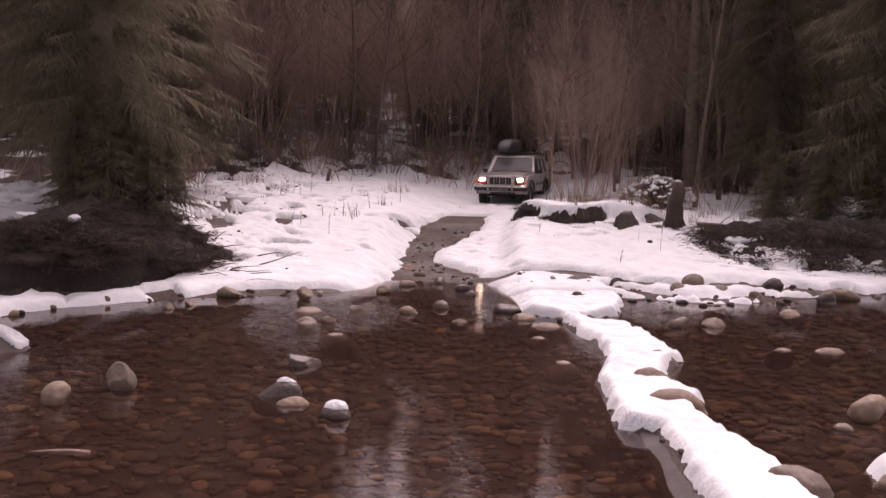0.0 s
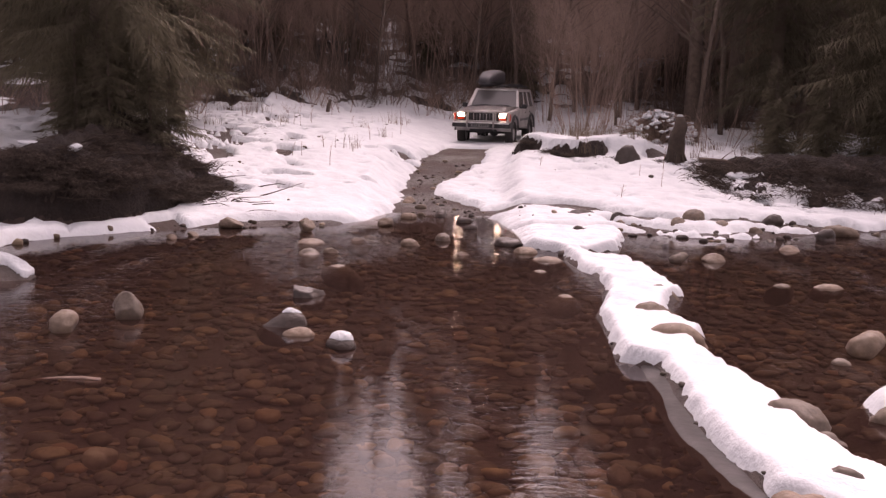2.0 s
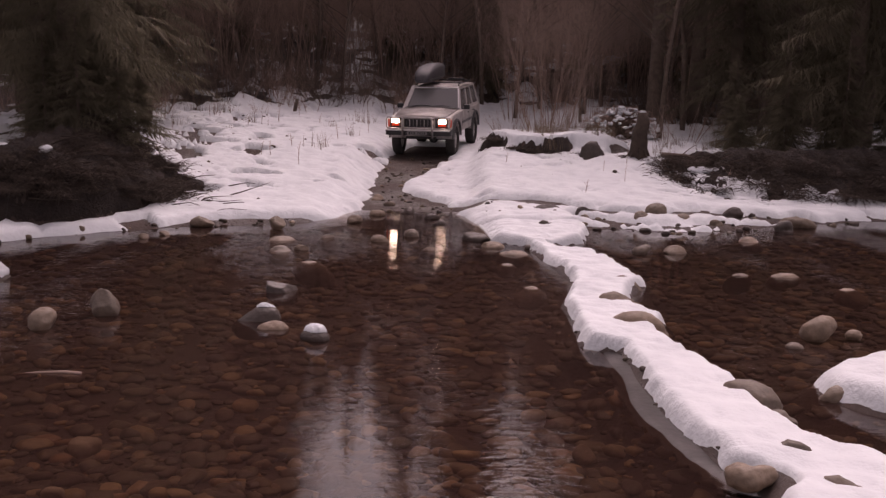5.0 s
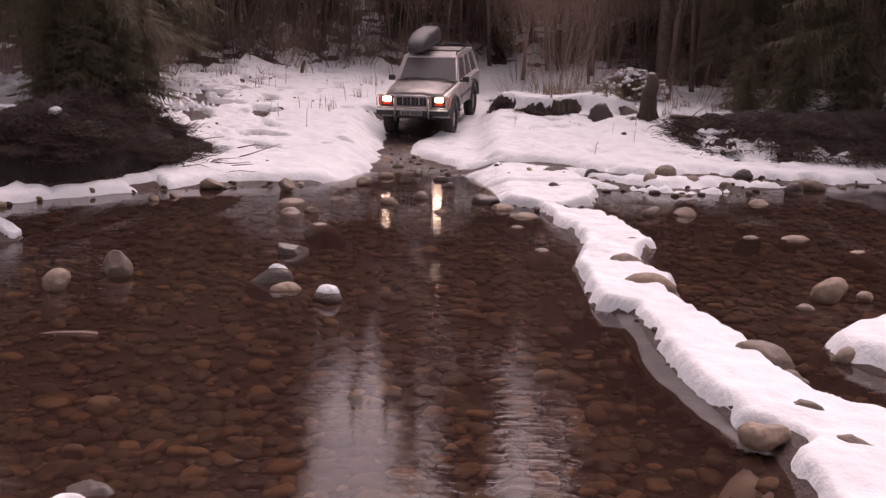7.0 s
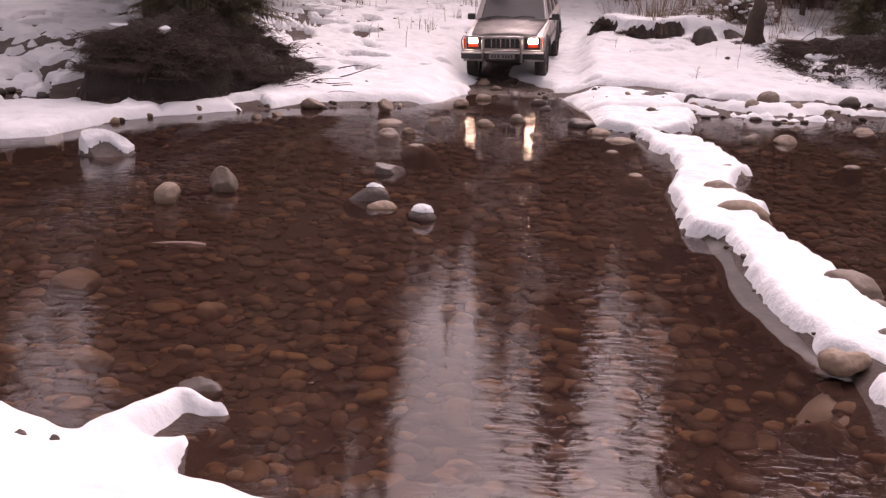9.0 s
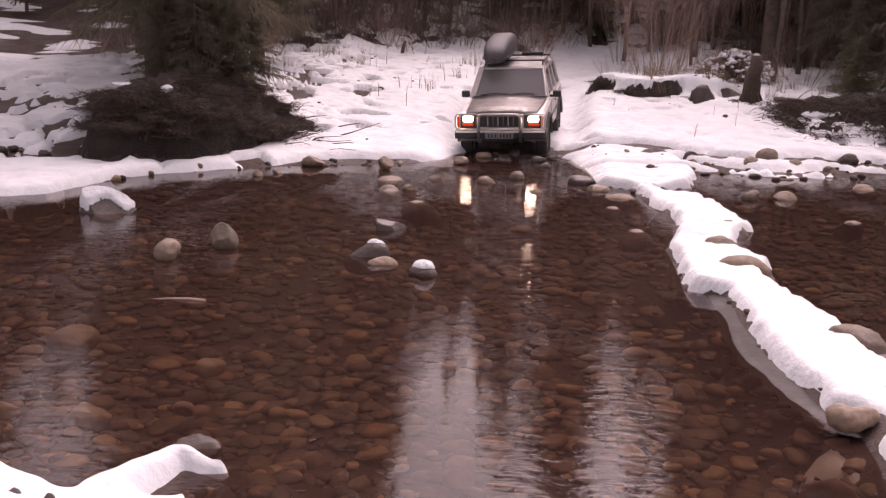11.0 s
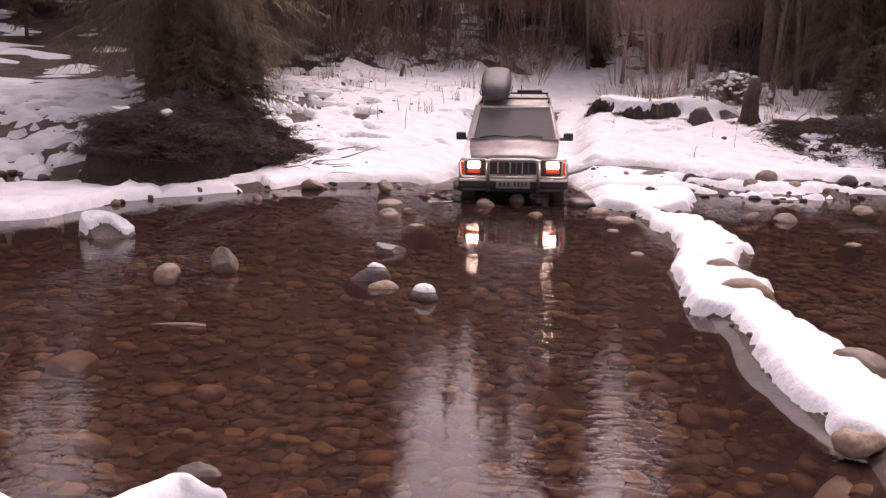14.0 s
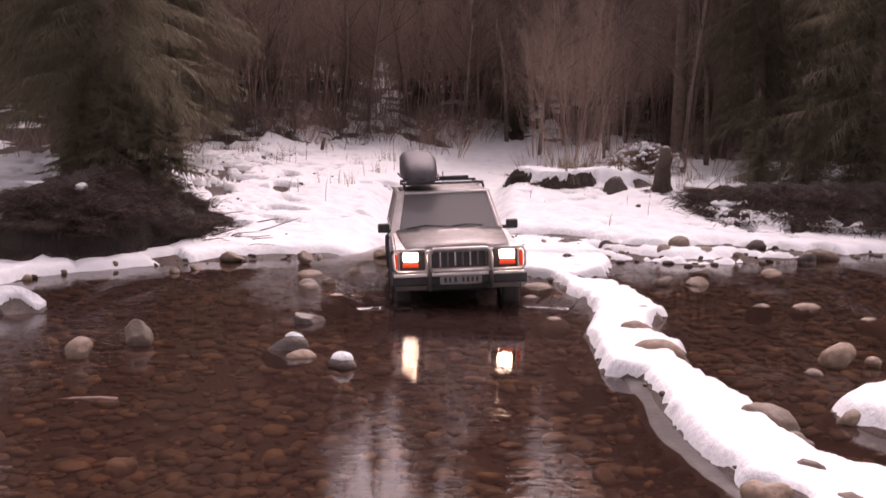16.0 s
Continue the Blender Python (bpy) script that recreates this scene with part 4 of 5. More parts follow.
young = [tagged(spruce("young_spruce", 25 + k, 3.4, 1.1, 0.02, 22, 0.02, 0.8), "bushy young spruce with boughs to the ground", "tree", "young spruces") for k in range(2)]
for x, y, s in ((-7.0, 19.2, 0.62), (-6.3, 18.9, 0.6), (-5.7, 19.4, 0.6), (-7.3, 20.0, 0.8), (-6.5, 20.2, 0.9), (-5.6, 20.3, 0.7), (10.6, 26.6, 0.8), (11.6, 25.6, 0.9), (8.4, 28.0, 0.8), (9.6, 27.6, 1.0), (8.9, 25.3, 0.8), (10.2, 25.0, 0.9), (7.9, 26.0, 0.55)):
    put_thing(young[rnd.randrange(2)], x, y, s, rnd.uniform(0, 360))
for p in young:
    scrap(p)

# ---- bare trees and bushes ----
bush = [tagged(bare_tree("bare_bush", 30 + k, 1.8, 6, 0.45, 8, 0.012), "leafless brown bush rising from the snow", "bush", "bank bushes") for k in range(3)]
willow = tagged(bare_tree("bare_willow", 40, 2.5, 20, 0.5, 9, 0.009), "tall leafless willow with many thin stems", "bush")
willow.matrix_world = pose(3.4, 29.0, float(land(np.array(3.4), np.array(29.0))), 0, 0, 20)
thicket = tagged(bare_tree("bare_willow", 41, 6.5, 14, 0.16, 44, 0.009), "tall reddish-brown leafless willow thicket", "bush")
thicket.matrix_world = pose(3.5, 31.2, float(land(np.array(3.5), np.array(31.2))), 0, 0, 70)
for x, y, h in ((4.3, 33.4, 1.0), (5.6, 34.8, 1.05), (3.3, 37.5, 1.1)):
    put_thing(thicket, x, y, h, x * 90)
alder = [tagged(bare_tree("bare_alder", 50 + k, 10.0, 1, 0.1, 34, 0.08, BARK), "leafless grey-brown alder tree", "tree", "bare trees") for k in range(3)]
for x, y, s in ((-6.5, 37.5, 1.1), (-4.2, 39.5, 1.2), (-9.5, 35, 1.0), (6.9, 30.5, 1.1), (8.3, 33, 1.2), (5.6, 37, 1.0), (1.2, 41, 1.1), (-1.8, 42, 1.2), (10.2, 31.5, 1.2), (-10.5, 30, 1.1), (3.2, 38, 0.9), (0.4, 39.5, 1.0), (2.2, 40.5, 1.1), (4.4, 40, 1.2), (6.6, 39, 1.1), (-3.2, 38.5, 0.9), (-7.8, 40, 1.2), (8.8, 37, 1.0), (-5.6, 41, 1.2), (5.2, 34.5, 0.8)):
    put_thing(alder[rnd.randrange(3)], x, y, s, rnd.uniform(0, 360))
saplings = [tagged(bare_tree("bare_sapling", 80 + k, 6.0, 6, 0.22, 34, 0.011), "clump of tall leafless brown saplings", "tree", "forest edge saplings") for k in range(3)]
for k in range(130):
    x = -12.5 + 26 * ((k % 96) + rnd.random()) / 96 if k < 96 else rnd.uniform(-5, 8.5)
    y = (38.5 if k < 96 else 43) + float(np.interp(x, [-12, -5, 0, 1.5, 6, 9], [-6, 0, 1.5, 3.0, 2.5, -2])) + rnd.uniform(0, 4)
    if road_left(y) - 0.8 < x < road_right(y) + 0.8 and y < 42:
        continue
    put_thing(saplings[k % 3], x, y, rnd.uniform(0.8, 1.7), rnd.uniform(0, 360))
for p in saplings:
    scrap(p)
for k in range(130):
    x = rnd.uniform(-14, 15)
    y = 35.5 + float(np.interp(x, [-12, -5, 0, 1.5, 6, 9], [-6, 0, 1.5, 4.0, 3.5, -2])) + rnd.uniform(-0.5, 5)
    if road_left(y) - 0.6 < x < road_right(y) + 0.6:
        continue
    put_thing(bush[k % 3], x, y, rnd.uniform(0.5, 1.15), rnd.uniform(0, 360))
scrub = tagged(bare_tree("bare_bush", 36, 1.9, 7, 0.5, 16, 0.010, BARK), "dense dark leafless scrub at the forest edge", "bush", "forest scrub")
for k in range(170):
    x = -12 + 25 * (k + rnd.random()) / 170
    y = 36.4 + float(np.interp(x, [-12, -5, 0, 1.5, 6, 9], [-6, 0, 1.5, 4.0, 3.5, -2])) + 5.5 * rnd.random() ** 1.5
    if not road_left(y) - 0.6 < x < road_right(y) + 0.6:
        put_thing(scrub, x, y, rnd.uniform(0.5, 1.1), rnd.uniform(0, 360), wide=1.3)
scrap(scrub)
for x, y, s in ((-6.4, 31, 0.55), (-7.6, 30, 0.7), (-5.3, 33, 0.4), (5.6, 29.5, 0.7), (6.6, 28.2, 0.75), (7.4, 29, 0.9), (4.6, 31, 0.8), (-8.4, 27, 0.8), (2.6, 35, 0.6), (5.2, 27.6, 0.35)):
    put_thing(bush[rnd.randrange(3)], x, y, s, rnd.uniform(0, 360))


def brush(name, seed, size, reach, count):
    """A tangle of dark stems, roots and hanging twigs over a bank."""
    r = random.Random(seed)
    thing = new(name)
    bm = bm_new()
    for k in range(count):
        x, y = r.gauss(0, reach), r.gauss(0, reach * 0.5)
        a = r.uniform(0, 2 * math.pi)
        ln = size * r.uniform(0.4, 1.2)
        up = r.uniform(-0.3, 1.0)
        pts = [Vector((x, y, 0))]
        way = Vector((math.cos(a), math.sin(a), up))
        for _ in range(3):
            pts.append(pts[-1] + way * ln / 3)
            way += Vector((r.uniform(-0.5, 0.5), r.uniform(-0.5, 0.5), -0.45))
        tube(bm, pts, r.uniform(0.004, 0.010), 3, 0.002)
    tagged(part("tangle", bm, BRUSH, thing), kind="stuff")
    return thing


tangles = [tagged(brush("brush_tangle", 60 + k, 0.30, 0.38, 620), "dark tangle of dead twigs and roots on the bank", "brush", "bank brush") for k in range(3)]
count = 0
while count < 340:
    x, y = (-7.7 + 3.1 * rnd.random() ** 1.3, 15.9 + 4.5 * rnd.random() ** 1.6) if count < 180 else (rnd.uniform(5.6, 12.0), rnd.uniform(21.4, 25.0))
    if max(float(left_mound(x, y)), float(right_mound(x, y))) < 0.3:
        continue
    k = count
    count += 1
    put_thing(tangles[k % 3], x, y, rnd.uniform(0.4, 0.85) if k < 180 else rnd.uniform(0.7, 1.15), rnd.uniform(0, 360), sink=0.12)
for k, (x, y) in enumerate(((1.8, 26.2), (2.3, 25.6), (2.7, 25.4), (3.1, 25.3), (3.6, 25.3), (4.9, 25.0), (5.1, 24.8))):
    put_thing(tangles[k % 3], x, y, 0.45, k * 50, sink=-0.08)

# a dome of twigs that the snow has pressed down
dome = tagged(new("snowy_bush"), "low rounded bush pressed down under clumps of snow", "bush")
r = random.Random(71)
bm = bm_new()
for k in range(300):
    a, e = r.uniform(0, 6.28), r.uniform(0.15, 1.5)
    q = Vector((0.95 * math.cos(a) * math.cos(e), 0.8 * math.sin(a) * math.cos(e), 0.72 * math.sin(e))) * r.uniform(0.8, 1.1)
    tube(bm, [(q.x * 0.15, q.y * 0.15, 0), (q.x * 0.6, q.y * 0.6, q.z * 0.8), tuple(q), (q.x * 1.12, q.y * 1.12, q.z * 0.93)], 0.012, 4, 0.004)
tagged(part("branchwork", bm, TWIG, dome), kind="stuff")
bm = bm_new()
for k in range(170):
    a, e = r.uniform(0, 6.28), r.uniform(0.1, 1.5)
    at = Vector((0.93 * math.cos(a) * math.cos(e), 0.78 * math.sin(a) * math.cos(e), 0.72 * math.sin(e))) * r.uniform(0.85, 1.0)
    made = bmesh.ops.create_icosphere(bm, subdivisions=2, radius=1.0)["verts"]
    s = Vector((r.uniform(0.03, 0.10), r.uniform(0.03, 0.09), r.uniform(0.02, 0.045)))
    for p in made:
        p.co = at + Vector((p.co.x * s.x, p.co.y * s.y, p.co.z * s.z + 0.4 * s.x * noise.noise(p.co * 1.7 + at * 5)))
tagged(part("snow_clumps", bm, SNOW, dome, "white clumps of snow on the twigs"), kind="stuff")
dome.matrix_world = pose(5.6, 29.4, float(land(np.array(5.6), np.array(29.4))) + 0.05, 0, 0, 0)
dome.scale = (1.25, 1.2, 1.25)

for p in (*bush, *alder, *tangles):
    scrap(p)

# ---- grass and stalks ----
def tussock(name, seed, height, count, reach):
    r = random.Random(seed)
    verts, faces = [], []
    for k in range(count):
        x, y, a = r.gauss(0, reach), r.gauss(0, reach), r.uniform(0, 6.28)
        h, bend = height * r.uniform(0.5, 1.1), r.uniform(0.05, 0.5)
        i = len(verts)
        w = 0.006
        for f in (0, 0.5, 1):
            cx, cy, cz = x + math.cos(a) * bend * h * f * f, y + math.sin(a) * bend * h * f * f, h * f * (1 - 0.3 * bend * f)
            verts += [(cx - math.sin(a) * w * (1 - f * 0.8), cy + math.cos(a) * w * (1 - f * 0.8), cz), (cx + math.sin(a) * w * (1 - f * 0.8), cy - math.cos(a) * w * (1 - f * 0.8), cz)]
        faces += [(i, i + 1, i + 3, i + 2), (i + 2, i + 3, i + 5, i + 4)]
    return arrays(name, verts, faces, STRAW, smooth=False)


tuft = [tagged(tussock("grass_tussock", 80 + k, 0.5, 16 + 14 * k, 0.10 + 0.06 * k), "dry straw-coloured grass tussock in the snow", "grass", "dry grass", "stuff") for k in range(3)]
for k in range(60):
    if k < 12:
        x, y = rnd.uniform(-7.5, -0.9), rnd.uniform(24.5, 34)
    elif k < 50:
        x, y = rnd.uniform(2.4, 9.5), rnd.uniform(25, 30)
    else:
        x, y = 3.6 + rnd.gauss(0, 0.5), 28.8 + rnd.gauss(0, 0.25)
    if road_left(y) - 0.3 < x < road_right(y) + 0.3:
        continue
    put_thing(tuft[k % 3], x, y, rnd.uniform(0.35, 1.0), rnd.uniform(0, 360), sink=-0.08)
for p in tuft:
    scrap(p)
post = tagged(new("wooden_post", mesh_of("post", tube(bm_new(), [(0, 0, -0.2), (0.01, 0, 0.3), (0.05, 0, 0.52)], 0.07, 8, 0.05), BARK)), "short dark weathered wooden post in the snow", "post")
post.matrix_world = pose(-4.4, 34.4, float(land(np.array(-4.4), np.array(34.4))) + 0.05, 0, 8, 0)

# ---- stones ----
def ball(level):
    bm = bm_new()
    bmesh.ops.create_icosphere(bm, subdivisions=level, radius=1.0)
    v = np.array([p.co for p in bm.verts])
    f = np.array([[p.index for p in q.verts] for q in bm.faces])
    bm.free()
    return v, f


ROUND3, ROUND4, ROUND5 = ball(2), ball(4), ball(6)


def lumpy(v, seed, rough, angular=0.0):
    """A stone's shape: a ball pushed in and out, with flat facets where it is angular."""
    r = np.random.default_rng(seed)
    out = np.ones(len(v))
    for k in range(7):
        d = r.normal(size=3)
        d /= np.linalg.norm(d)
        out += rough * r.uniform(-0.3, 0.3) * np.sin(2.2 * (v @ d) + r.uniform(0, 6))
    v = v * out[:, None]
    for k in range(int(angular * 14)):
        d = r.normal(size=3)
        d /= np.linalg.norm(d)
        over = np.maximum(v @ d - r.uniform(0.62, 0.85), 0)
        v = v - over[:, None] * d
    fine = np.array([noise.fractal(Vector(p * 3.0 + seed), 0.6, 2.0, 4) for p in v]) if len(v) > 500 else 0
    return v * (1 + (0.07 if len(v) < 5000 else 0.025) * np.asarray(fine))[:, None] if len(v) > 500 else v


def boulder(x, y, wide, high, deep=None, angular=0.3, cap=0.0, turn=0.0, dark=False, label="", base=None, tilt=0.0, point=0.0):
    """A stone whose top stands high metres over its base level; cap: how much of its top lies under snow."""
    seed = int(abs(x * 131 + y * 57)) % 9973
    shape = ROUND5 if cap else ROUND4
    v = lumpy(shape[0], seed, 0.75, angular * 0.45)
    deep = deep or wide * 0.85
    level = max(0.0, float(land(np.array(x), np.array(y)))) if base is None else base
    half = max(high, wide * 0.5) * 0.62
    wide, deep = wide * 0.9, deep * 0.9
    v = v * (wide / 2, deep / 2, half)
    v[:, :2] *= 1 - point * np.clip(v[:, 2:] / half, -0.3, 1)
    v[:, 2] += high - v[:, 2].max()
    t = radians(tilt)
    v = v @ np.array([[math.cos(t), 0, math.sin(t)], [0, 1, 0], [-math.sin(t), 0, math.cos(t)]]).T
    stone = arrays("boulder", v, shape[1], PALE_STONE if dark == 'pale' else DARK_STONE if dark else STONE)
    tagged(stone, label or ("pale stone under shallow water" if dark == 'pale' else "dark wet boulder at the water's edge" if dark else "rounded tan river boulder"), "boulder", "river stones")
    stone.matrix_world = pose(x, y, level, 0, 0, turn)
    if cap:
        rank = (v[:, 2] - v[:, 2].max()) / (high + 0.06) + (0.30 if wide < 0.7 else 0.75) * np.array([noise.noise(Vector(p * 4.0) + Vector((seed, 0, 0))) for p in v])
        depth = np.clip((rank + cap) / 0.22, 0, 1)
        grown = v + np.stack([v[:, 0] * 0.05, v[:, 1] * 0.05, 0.05 + 0 * rank], -1) * (depth * (2 - depth))[:, None]
        faces = shape[1][(rank > -cap)[shape[1]].all(1)]
        used, faces = np.unique(faces, return_inverse=True)
        white = arrays("snow_cap", grown[used] + np.array((0, 0, 0.003)), faces.reshape(-1, 3), SNOW)
        white.parent = stone
        tagged(white, "white snow on top of the stone")
    return stone


for row in (
    (-3.58, 9.8, 0.30, 0.20), (-3.22, 10.45, 0.38, 0.27, 0.32, 0.4, 0, 0, False, "pale pointed river boulder", None, 0, 0.42), (-0.99, 9.6, 0.26, 0.10, 0.26, 0.5, 0.17, 0, True), (-1.42, 10.0, 0.26, 0.07),
    (-1.6, 11.85, 0.46, 0.12, 0.34, 1.6, 0, 25, True, 'angular brown wet block in the shallows'), (-1.42, 13.9, 0.48, 0.015, 0.5), (-2.08, 14.8, 0.42, 0.07), (-1.74, 15.0, 0.22, 0.07), (-1.5, 16.3, 0.36, 0.05), (-2.44, 17.2, 0.34, 0.22, 0.34, 1.0),
    (-3.7, 17.25, 0.36, 0.18), (-4.3, 15.8, 0.2, 0.08), (-4.05, 16.2, 0.16, 0.07), (-2.2, 15.9, 0.55, 0.06), (-0.6, 16.0, 0.28, 0.1), (-0.15, 16.6, 0.3, 0.12), (0.15, 15.2, 0.3, 0.05),
    (-2.7, 5.85, 0.34, -0.035, 0.24, 0.4, 0, 10, 'pale'), (-3.5, 7.42, 0.38, -0.035, 0.24, 0.4, 0, -8, 'pale'), (-2.07, 5.95, 0.16, -0.02, 0.1, 0.4, 0, 5, 'pale'), (-2.2, 6.8, 0.24, -0.03, 0.2, 0.3, 0, 0, 'pale'), (-1.27, 4.36, 0.16, -0.03, 0.14, 0.3, 0, 0, 'pale'), (-0.35, 6.9, 0.16, -0.03, 0.1, 0.3, 0, 0, 'pale'), (0.9, 7.6, 0.2, -0.03, 0.12, 0.3, 0, 20, 'pale'), (-1.78, 5.22, 0.26, 0.04, 0.2, 0.5, 0, 0, True), (-1.5, 4.75, 0.45, -0.01, 0.3, 0.5, 0, 10, True), (-2.32, 4.2, 0.09, 0.10, 0.07, 0.3, 0, 0, True), (-2.12, 4.19, 0.09, 0.10, 0.07, 0.3, 0, 0, True), (-2.0, 4.52, 0.08, 0.08, 0.06, 0.3, 0, 0, True),
    (1.74, 5.36, 0.38, -0.01, 0.2, 0.4, 0, -45), (2.06, 5.98, 0.32, 0.18, 0.3), (2.53, 7.62, 0.58, 0.13, 0.36, 0.4, 0, -48), (2.70, 7.26, 0.24, 0.11, 0.2), (2.22, 10.95, 0.48, 0.15, 0.32, 0.3, 0, -40),
    (2.26, 10.05, 0.60, 0.13, 0.32, 0.4, 0, -14), (2.40, 6.38, 0.28, 0.10, 0.12, 0.4, 0, -25), (2.46, 5.82, 0.42, 0.10, 0.15, 0.4, 0, -48), (2.5, 12.4, 0.4, 0.07, 0.2, 0.4, 0, -30),
    (3.98, 9.95, 0.38, 0.24), (4.36, 9.98, 0.2, 0.1), (4.28, 13.56, 0.32, 0.03), (4.88, 13.5, 0.36, 0.05), (5.4, 12.6, 0.42, 0.02), (5.46, 16.75, 0.40, 0.08), (6.5, 18.2, 0.5, 0.2, 0.4, 0.6, 0, 20, True),
    (3.33, 15.25, 0.34, 0.14), (3.85, 15.4, 0.42, 0.12), (4.3, 18.8, 0.5, 0.28), (3.95, 18.5, 0.36, 0.2), (4.75, 18.55, 0.42, 0.16), (5.3, 18.4, 0.3, 0.1), (3.6, 9.6, 0.2, 0.05), (4.9, 9.7, 0.2, 0.03), (3.3, 7.9, 0.3, 0.1),
    (2.35, 18.95, 0.56, 0.2, 0.5, 0.7, 0, 0, True), (1.4, 15.0, 0.5, 0.06), (1.1, 15.6, 0.4, 0.08), (0.9, 16.3, 0.45, 0.12, 0.4, 0.4, 0, 0, True), (1.35, 12.3, 0.4, 0.02), (1.25, 14.0, 0.35, 0.02),
    (5.9, 19.4, 0.5, 0.2, 0.4, 0.5, 0, 0, True), (7.0, 18.9, 0.5, 0.2), (3.0, 19.0, 0.4, 0.16, 0.3, 0.5, 0, 0, True)):
    boulder(*row)
boulder(-1.6, 10.35, 0.56, 0.13, 0.3, 0.6, 0.22, 12, True, "tilted angular slab with snow on its tip", tilt=-14)
boulder(-5.32, 12.2, 0.84, 0.27, 0.62, 1.6, 0.75, 10, True, "low dark boulder under a cap of snow", point=0.2)
boulder(4.12, 25.0, 0.66, 0.46, 0.55, 0.2, 0, 0, True, "dark boulder sunk in the snowy bank")
for x, y, wide, high in ((-0.9, 19.4, 0.3, 0.1), (-0.3, 19.9, 0.35, 0.12), (0.2, 19.0, 0.3, 0.1), (-0.7, 20.8, 0.25, 0.1), (0.3, 18.2, 0.25, 0.08), (-1.2, 18.2, 0.35, 0.14), (-1.0, 21.6, 0.3, 0.12)):
    boulder(x, y, wide, high, dark=(x > -0.5))

# snow left lying on the dark banks
def snow_lump(x, y, long, wide, turn):
    v = lumpy(ROUND4[0], int(abs(x * 97 + y * 31)), 1.0) * (long / 2, wide / 2, 0.05)
    v[:, 2] += 0.10 * np.abs(fbm(v[:, 0] + x, v[:, 1] + y, 3.0, 3, 2))
    lump = tagged(arrays("snow_lump", v, ROUND4[1], SNOW), "small crust of snow on the dark earth bank", "snow", "bank snow crusts")
    lump.matrix_world = pose(x, y, float(land(np.array(x), np.array(y))) + 0.06, 18, 0, turn)


for row in ((-6.9, 16.95, 0.5, 0.16, 25), (-6.1, 16.75, 0.26, 0.12, 0), (6.3, 22.6, 0.7, 0.2, 10)):
    snow_lump(*row)

# stump on the right-hand bank
bm = tube(bm_new(), [(0, 0, -0.3), (0, 0, 0.05), (0.01, 0, 0.25), (-0.02, 0, 0.5), (0.03, 0, 0.75), (0.05, 0, 0.95), (0.04, 0, 1.2)], 0.30, 12, 0.10)
for p in bm.verts:
    p.co.xy *= 1 + 0.5 * noise.noise(p.co * 3.0) + 0.25 * noise.noise(p.co * 9.0)
for k in range(9):
    a = k * 0.75
    tube(bm, [(0.12 * math.cos(a), 0.12 * math.sin(a), 0.45), (0.26 * math.cos(a), 0.28 * math.sin(a), 0.15), (0.5 * math.cos(a + 0.2), 0.46 * math.sin(a + 0.2), -0.1)], 0.035, 5, 0.012)
stump = tagged(new("tree_stump", mesh_of("stump", bm, BRUSH)), "dark weathered stump at the bank's edge", "stump")
stump.matrix_world = pose(5.2, 24.9, 0.75, 0, 0, 0)
bm = tube(bm_new(), [(0, 0, 0.0), (0.5, -0.4, 0.0), (1.0, -1.0, -0.25), (1.5, -1.5, -0.5)], 0.05, 6, 0.02)
for k in range(6):
    tube(bm, [(0.4 + k * 0.2, -0.3 - k * 0.2, -0.05 * k), (0.5 + k * 0.2, -0.5 - k * 0.22, 0.15 - 0.05 * k), (0.7 + k * 0.2, -0.5 - k * 0.25, 0.28 - 0.06 * k)], 0.014, 4, 0.004)
snag = tagged(new("fallen_branch", mesh_of("branch", bm, BARK)), "dead branch slanting down the snowy bank", "branch")
snag.matrix_world = pose(5.6, 24.2, 1.0, 0, 0, 0)
# thin pale stick whose shape and colour stand mostly for a water glint
bm = tube(bm_new(), [(-0.2, 0, -0.015), (0.0, 0.02, 0.0), (0.2, 0, 0.01), (0.34, -0.02, 0.0)], 0.010, 6, 0.018)
stick = tagged(new("driftwood", mesh_of("stick", bm, TWIG)), "pale driftwood stick drawn for a thin glint in the shallows", "driftwood")
stick.matrix_world = pose(-3.05, 8.25, 0.0, 0, 0, 4)


# ---- sticks on the left-hand snow, and loose rubble ----
r = random.Random(17)
sticks = []
for k in range(4):
    pts = [(0, 0, 0)]
    for _ in range(3):
        pts.append((pts[-1][0] + r.uniform(0.15, 0.4), pts[-1][1] + r.uniform(-0.12, 0.12), pts[-1][2] + r.uniform(-0.02, 0.07)))
    ob = tagged(new("fallen_stick", mesh_of("stick", tube(bm_new(), pts, 0.016, 5, 0.005), BRUSH)), "thin dark stick lying on the snow", "stick", "fallen sticks")
    sticks.append(ob)
for k in range(34):
    if k < 24:
        x = r.uniform(-6.2, -3.4)
        y = float(shore(x)) + r.uniform(0.25, 3.4)
    else:
        x, y = r.uniform(4.6, 8.5), r.uniform(21.5, 24.5)
    made = copy_thing(sticks[k % 4], pose(x, y, float(land(np.array(x), np.array(y))) + 0.12, r.uniform(-8, 8), r.uniform(-10, 10), r.uniform(-35, 35)))
    made.scale = (r.uniform(0.5, 1.0),) * 3
for p in sticks:
    scrap(p)


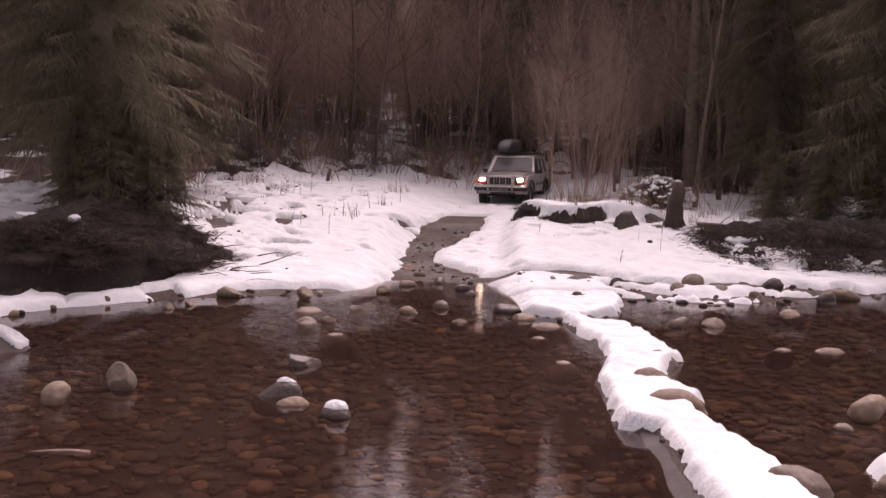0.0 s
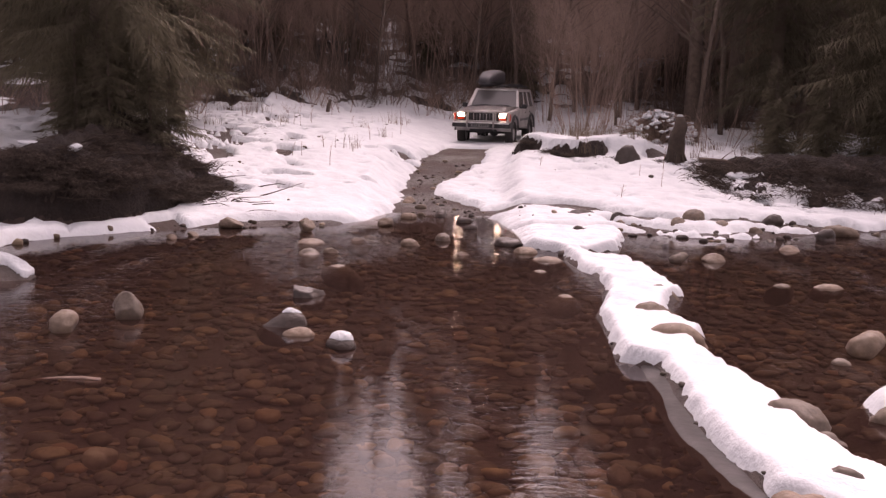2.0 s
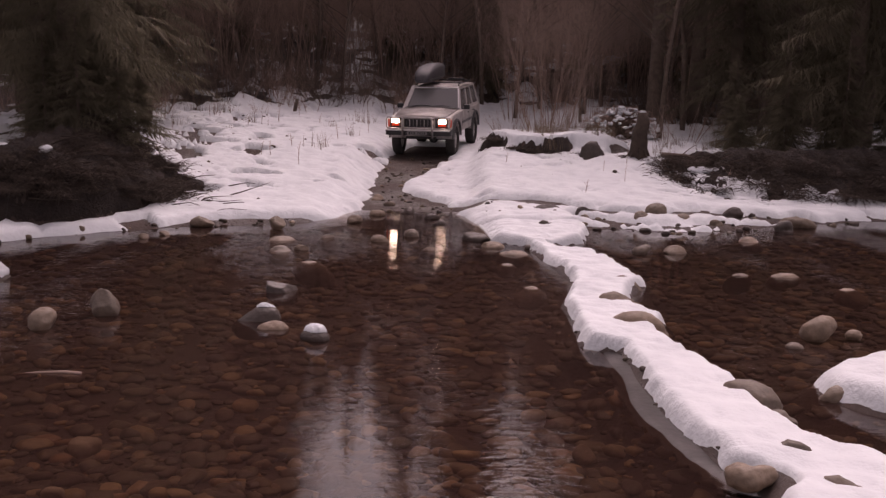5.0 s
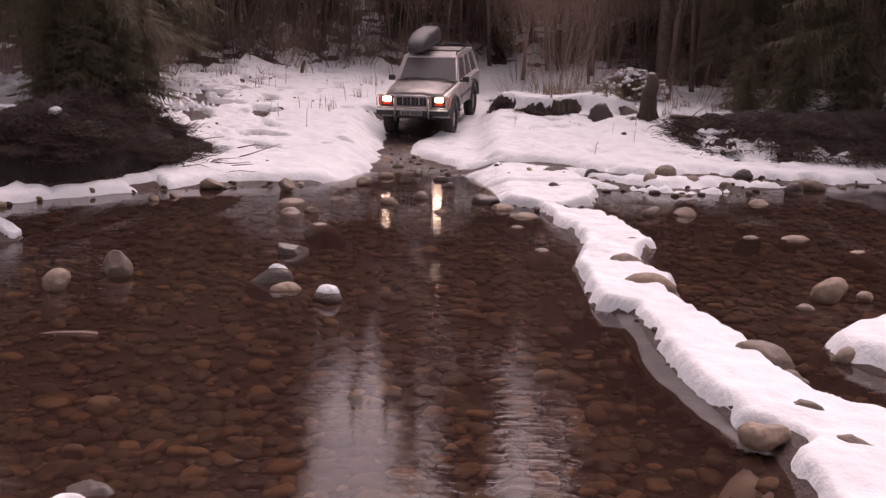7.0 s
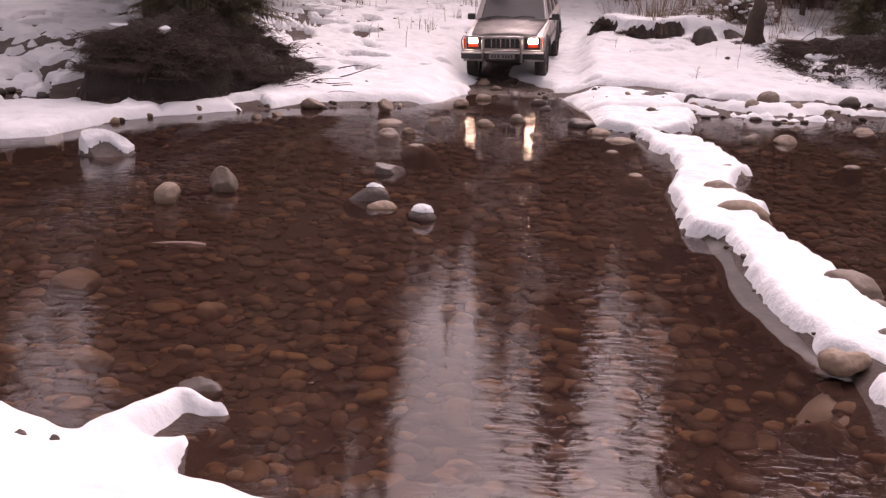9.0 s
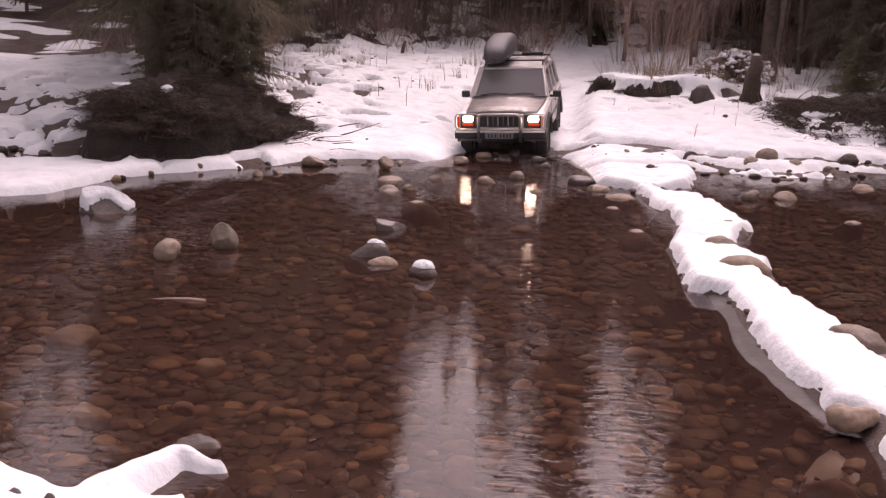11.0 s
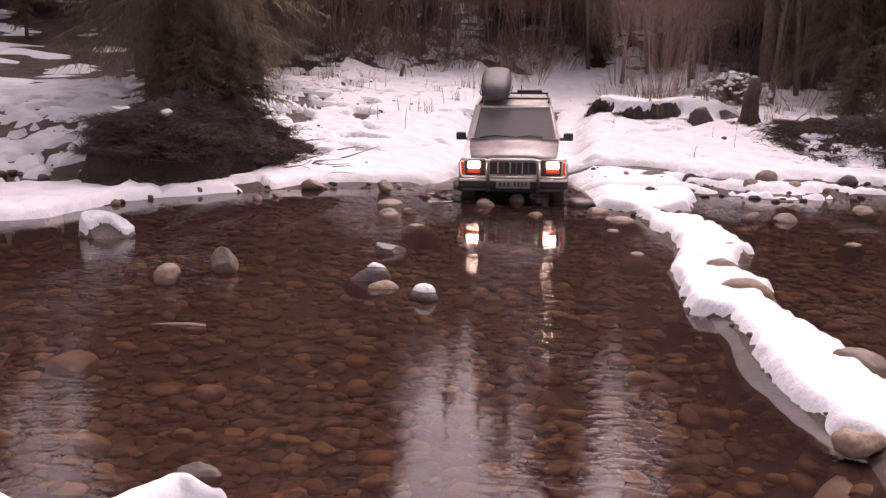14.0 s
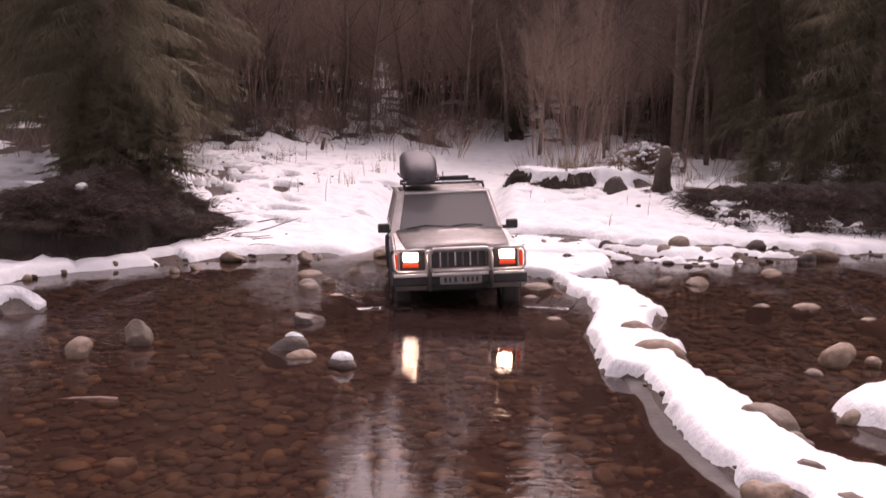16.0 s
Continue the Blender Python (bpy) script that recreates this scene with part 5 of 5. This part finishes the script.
def rubble(name, label, spots, small, large, seed, over=0.0):
    """Loose stones half sunk where they lie."""
    g = np.random.default_rng(seed)
    x, y = spots
    n = len(x)
    size = small + (large - small) * g.random(n) ** 2
    shapes = np.stack([lumpy(ROUND3[0], 900 + k, 0.8, 0.8) for k in range(10)])
    v = shapes[g.integers(0, 10, n)] * (size[:, None] * np.stack([g.uniform(0.8, 1.25, n), g.uniform(0.7, 1.1, n), g.uniform(0.5, 0.8, n)], -1) / 2)[:, None, :]
    v += np.stack([x, y, land(x, y) + over + size * 0.1], -1)[:, None, :]
    f = ROUND3[1][None] + (np.arange(n) * len(ROUND3[0]))[:, None, None]
    return tagged(arrays(name, v.reshape(-1, 3), f.reshape(-1, 3), RUBBLE), label, "rubble", kind="stuff")


g = np.random.default_rng(23)
y = g.uniform(16.8, 27, 190)
rubble("ford_rubble", "brown stones churned up along the muddy ford", (road_left(y) + g.random(190) * (np.maximum(road_right(y), road_left(y) + 1.2) - road_left(y)), y), 0.03, 0.15, 1)
x = g.uniform(0.9, 8.5, 110)
rubble("shore_rubble", "grey-brown stones along the far gravel shore", (x, shore(x) + g.normal(0.1, 0.5, 110)), 0.06, 0.26, 2)
x, y = g.uniform(-10, -7.6, 40), g.normal(15.9, 0.35, 40)
rubble("slope_rubble", "dark stones along the foot of the snowy slope", (x, y), 0.06, 0.3, 6, 0.03)
x = g.uniform(-6.3, -1.2, 45)
rubble("bank_rubble", "dark stones at the foot of the snowy bank", (x, shore(x) + g.normal(-0.1, 0.3, 45)), 0.05, 0.22, 3)
y = g.uniform(4.2, 17, 46)
side = g.random(46) < 0.35
rubble("bar_rubble", "brown stones along the edges of the gravel bar", (np.where(side, bar_left(y), bar_right(y)) + g.normal(0.02, 0.08, 46), y), 0.04, 0.16, 4)

x, y = g.uniform(-7.5, 7.5, 700), g.uniform(17.5, 34, 700)
ok = (snow_far(x, y) > 0.2) & (fbm(x, y, 0.7, 3, 14) > 0.12)
rubble("snow_clods", "small dark clods of earth and leaf litter on the snow", (x[ok], y[ok]), 0.03, 0.13, 5, 0.11)

# dead weed stalks that poke through the snow
r = random.Random(29)
weeds = []
for k in range(4):
    h = 0.3 + 0.09 * k
    bm = tube(bm_new(), [(0, 0, -0.1), (0.02, 0.01, h * 0.5), (0.06 + 0.03 * k, 0.0, h)], 0.008, 4, 0.003)
    for q in range(3):
        tube(bm, [(0.02, 0, h * (0.45 + 0.15 * q)), (0.02 + (-1) ** q * 0.07, 0.02, h * (0.62 + 0.15 * q))], 0.004, 3, 0.002)
    weeds.append(tagged(new("weed_stalk", mesh_of("stalk", bm, TWIG)), "thin dead weed stalk standing in the snow", "weed", "weed stalks"))
count = 0
while count < 30:
    x, y = (r.uniform(-6.8, -0.9), r.uniform(18.5, 34)) if count < 18 else (r.uniform(1.6, 7.0), r.uniform(20.5, 31))
    if float(snow_far(np.array(x), np.array(y))) > 0.1:
        put_thing(weeds[count % 4], x, y, r.uniform(0.6, 1.3), r.uniform(0, 360), sink=-0.1)
    count += 1
for p in weeds:
    scrap(p)

# ---- the cobbled bed ----
def wet(x, y):
    return land(x, y) < -0.03


def cobble_field(count, x0, x1, y0, y1, small, large, seed, ball_shape):
    r = np.random.default_rng(seed)
    x, y = r.uniform(x0, x1, count * 3), r.uniform(y0, y1, count * 3)
    ok = wet(x, y)
    x, y = x[ok][:count], y[ok][:count]
    n = len(x)
    size = small + (large - small) * r.random(n) ** 2.2
    shapes = np.stack([lumpy(ball_shape[0], 500 + k, 0.7, 0.3) for k in range(12)])
    v = shapes[r.integers(0, 12, n)] * (size[:, None] * np.stack([r.uniform(0.8, 1.25, n), r.uniform(0.7, 1.1, n), r.uniform(0.25, 0.5, n)], -1) / 2)[:, None, :]
    a = r.uniform(0, 6.28, n)
    c, s = np.cos(a)[:, None], np.sin(a)[:, None]
    v = np.stack([v[..., 0] * c - v[..., 1] * s, v[..., 0] * s + v[..., 1] * c, v[..., 2]], -1)
    z = np.minimum(land(x, y) + size * 0.12, -0.02 - size * 0.3)
    v += np.stack([x, y, z], -1)[:, None, :]
    faces = ball_shape[1][None] + (np.arange(n) * len(ball_shape[0]))[:, None, None]
    return v.reshape(-1, 3), faces.reshape(-1, 3)


v, f = cobble_field(11000, -8, 8, 6.0, 18.5, 0.05, 0.25, 5, ROUND3)
tagged(arrays("bed_cobbles", v, f, COBBLE), "brown and olive cobbles on the river bed", "cobbles", kind="stuff")
v, f = cobble_field(2600, -4.5, 4.5, 3.2, 7.5, 0.04, 0.22, 6, ROUND3)
tagged(arrays("near_cobbles", v, f, COBBLE), "brown cobbles in the shallows by the near shore", "cobbles", kind="stuff")

# the larger single stones of the bed
shapes = []
for k in range(8):
    ob = arrays("bed_stone", lumpy(ROUND3[0], 700 + k, 0.6, 0.3) * (0.5, 0.42, 0.26), ROUND3[1], STONE)
    shapes.append(ob.data)
    bpy.data.objects.remove(ob)
r = random.Random(3)
placed = 0
while placed < 280:
    x, y = r.uniform(-4.5, 3.0), r.uniform(3.8, 11.5)
    if not wet(np.array(x), np.array(y)):
        continue
    s = 0.08 + 0.17 * r.random() ** 2
    stone = new("bed_stone", shapes[r.randrange(8)])
    stone.parent = ground
    z = min(float(land(np.array(x), np.array(y))) + s * 0.15, -0.02 - s * 0.2)
    stone.matrix_basis = pose(x, y, z, r.uniform(-12, 12), r.uniform(-12, 12), r.uniform(0, 360)) @ Matrix.Scale(s, 4)
    placed += 1

motions()
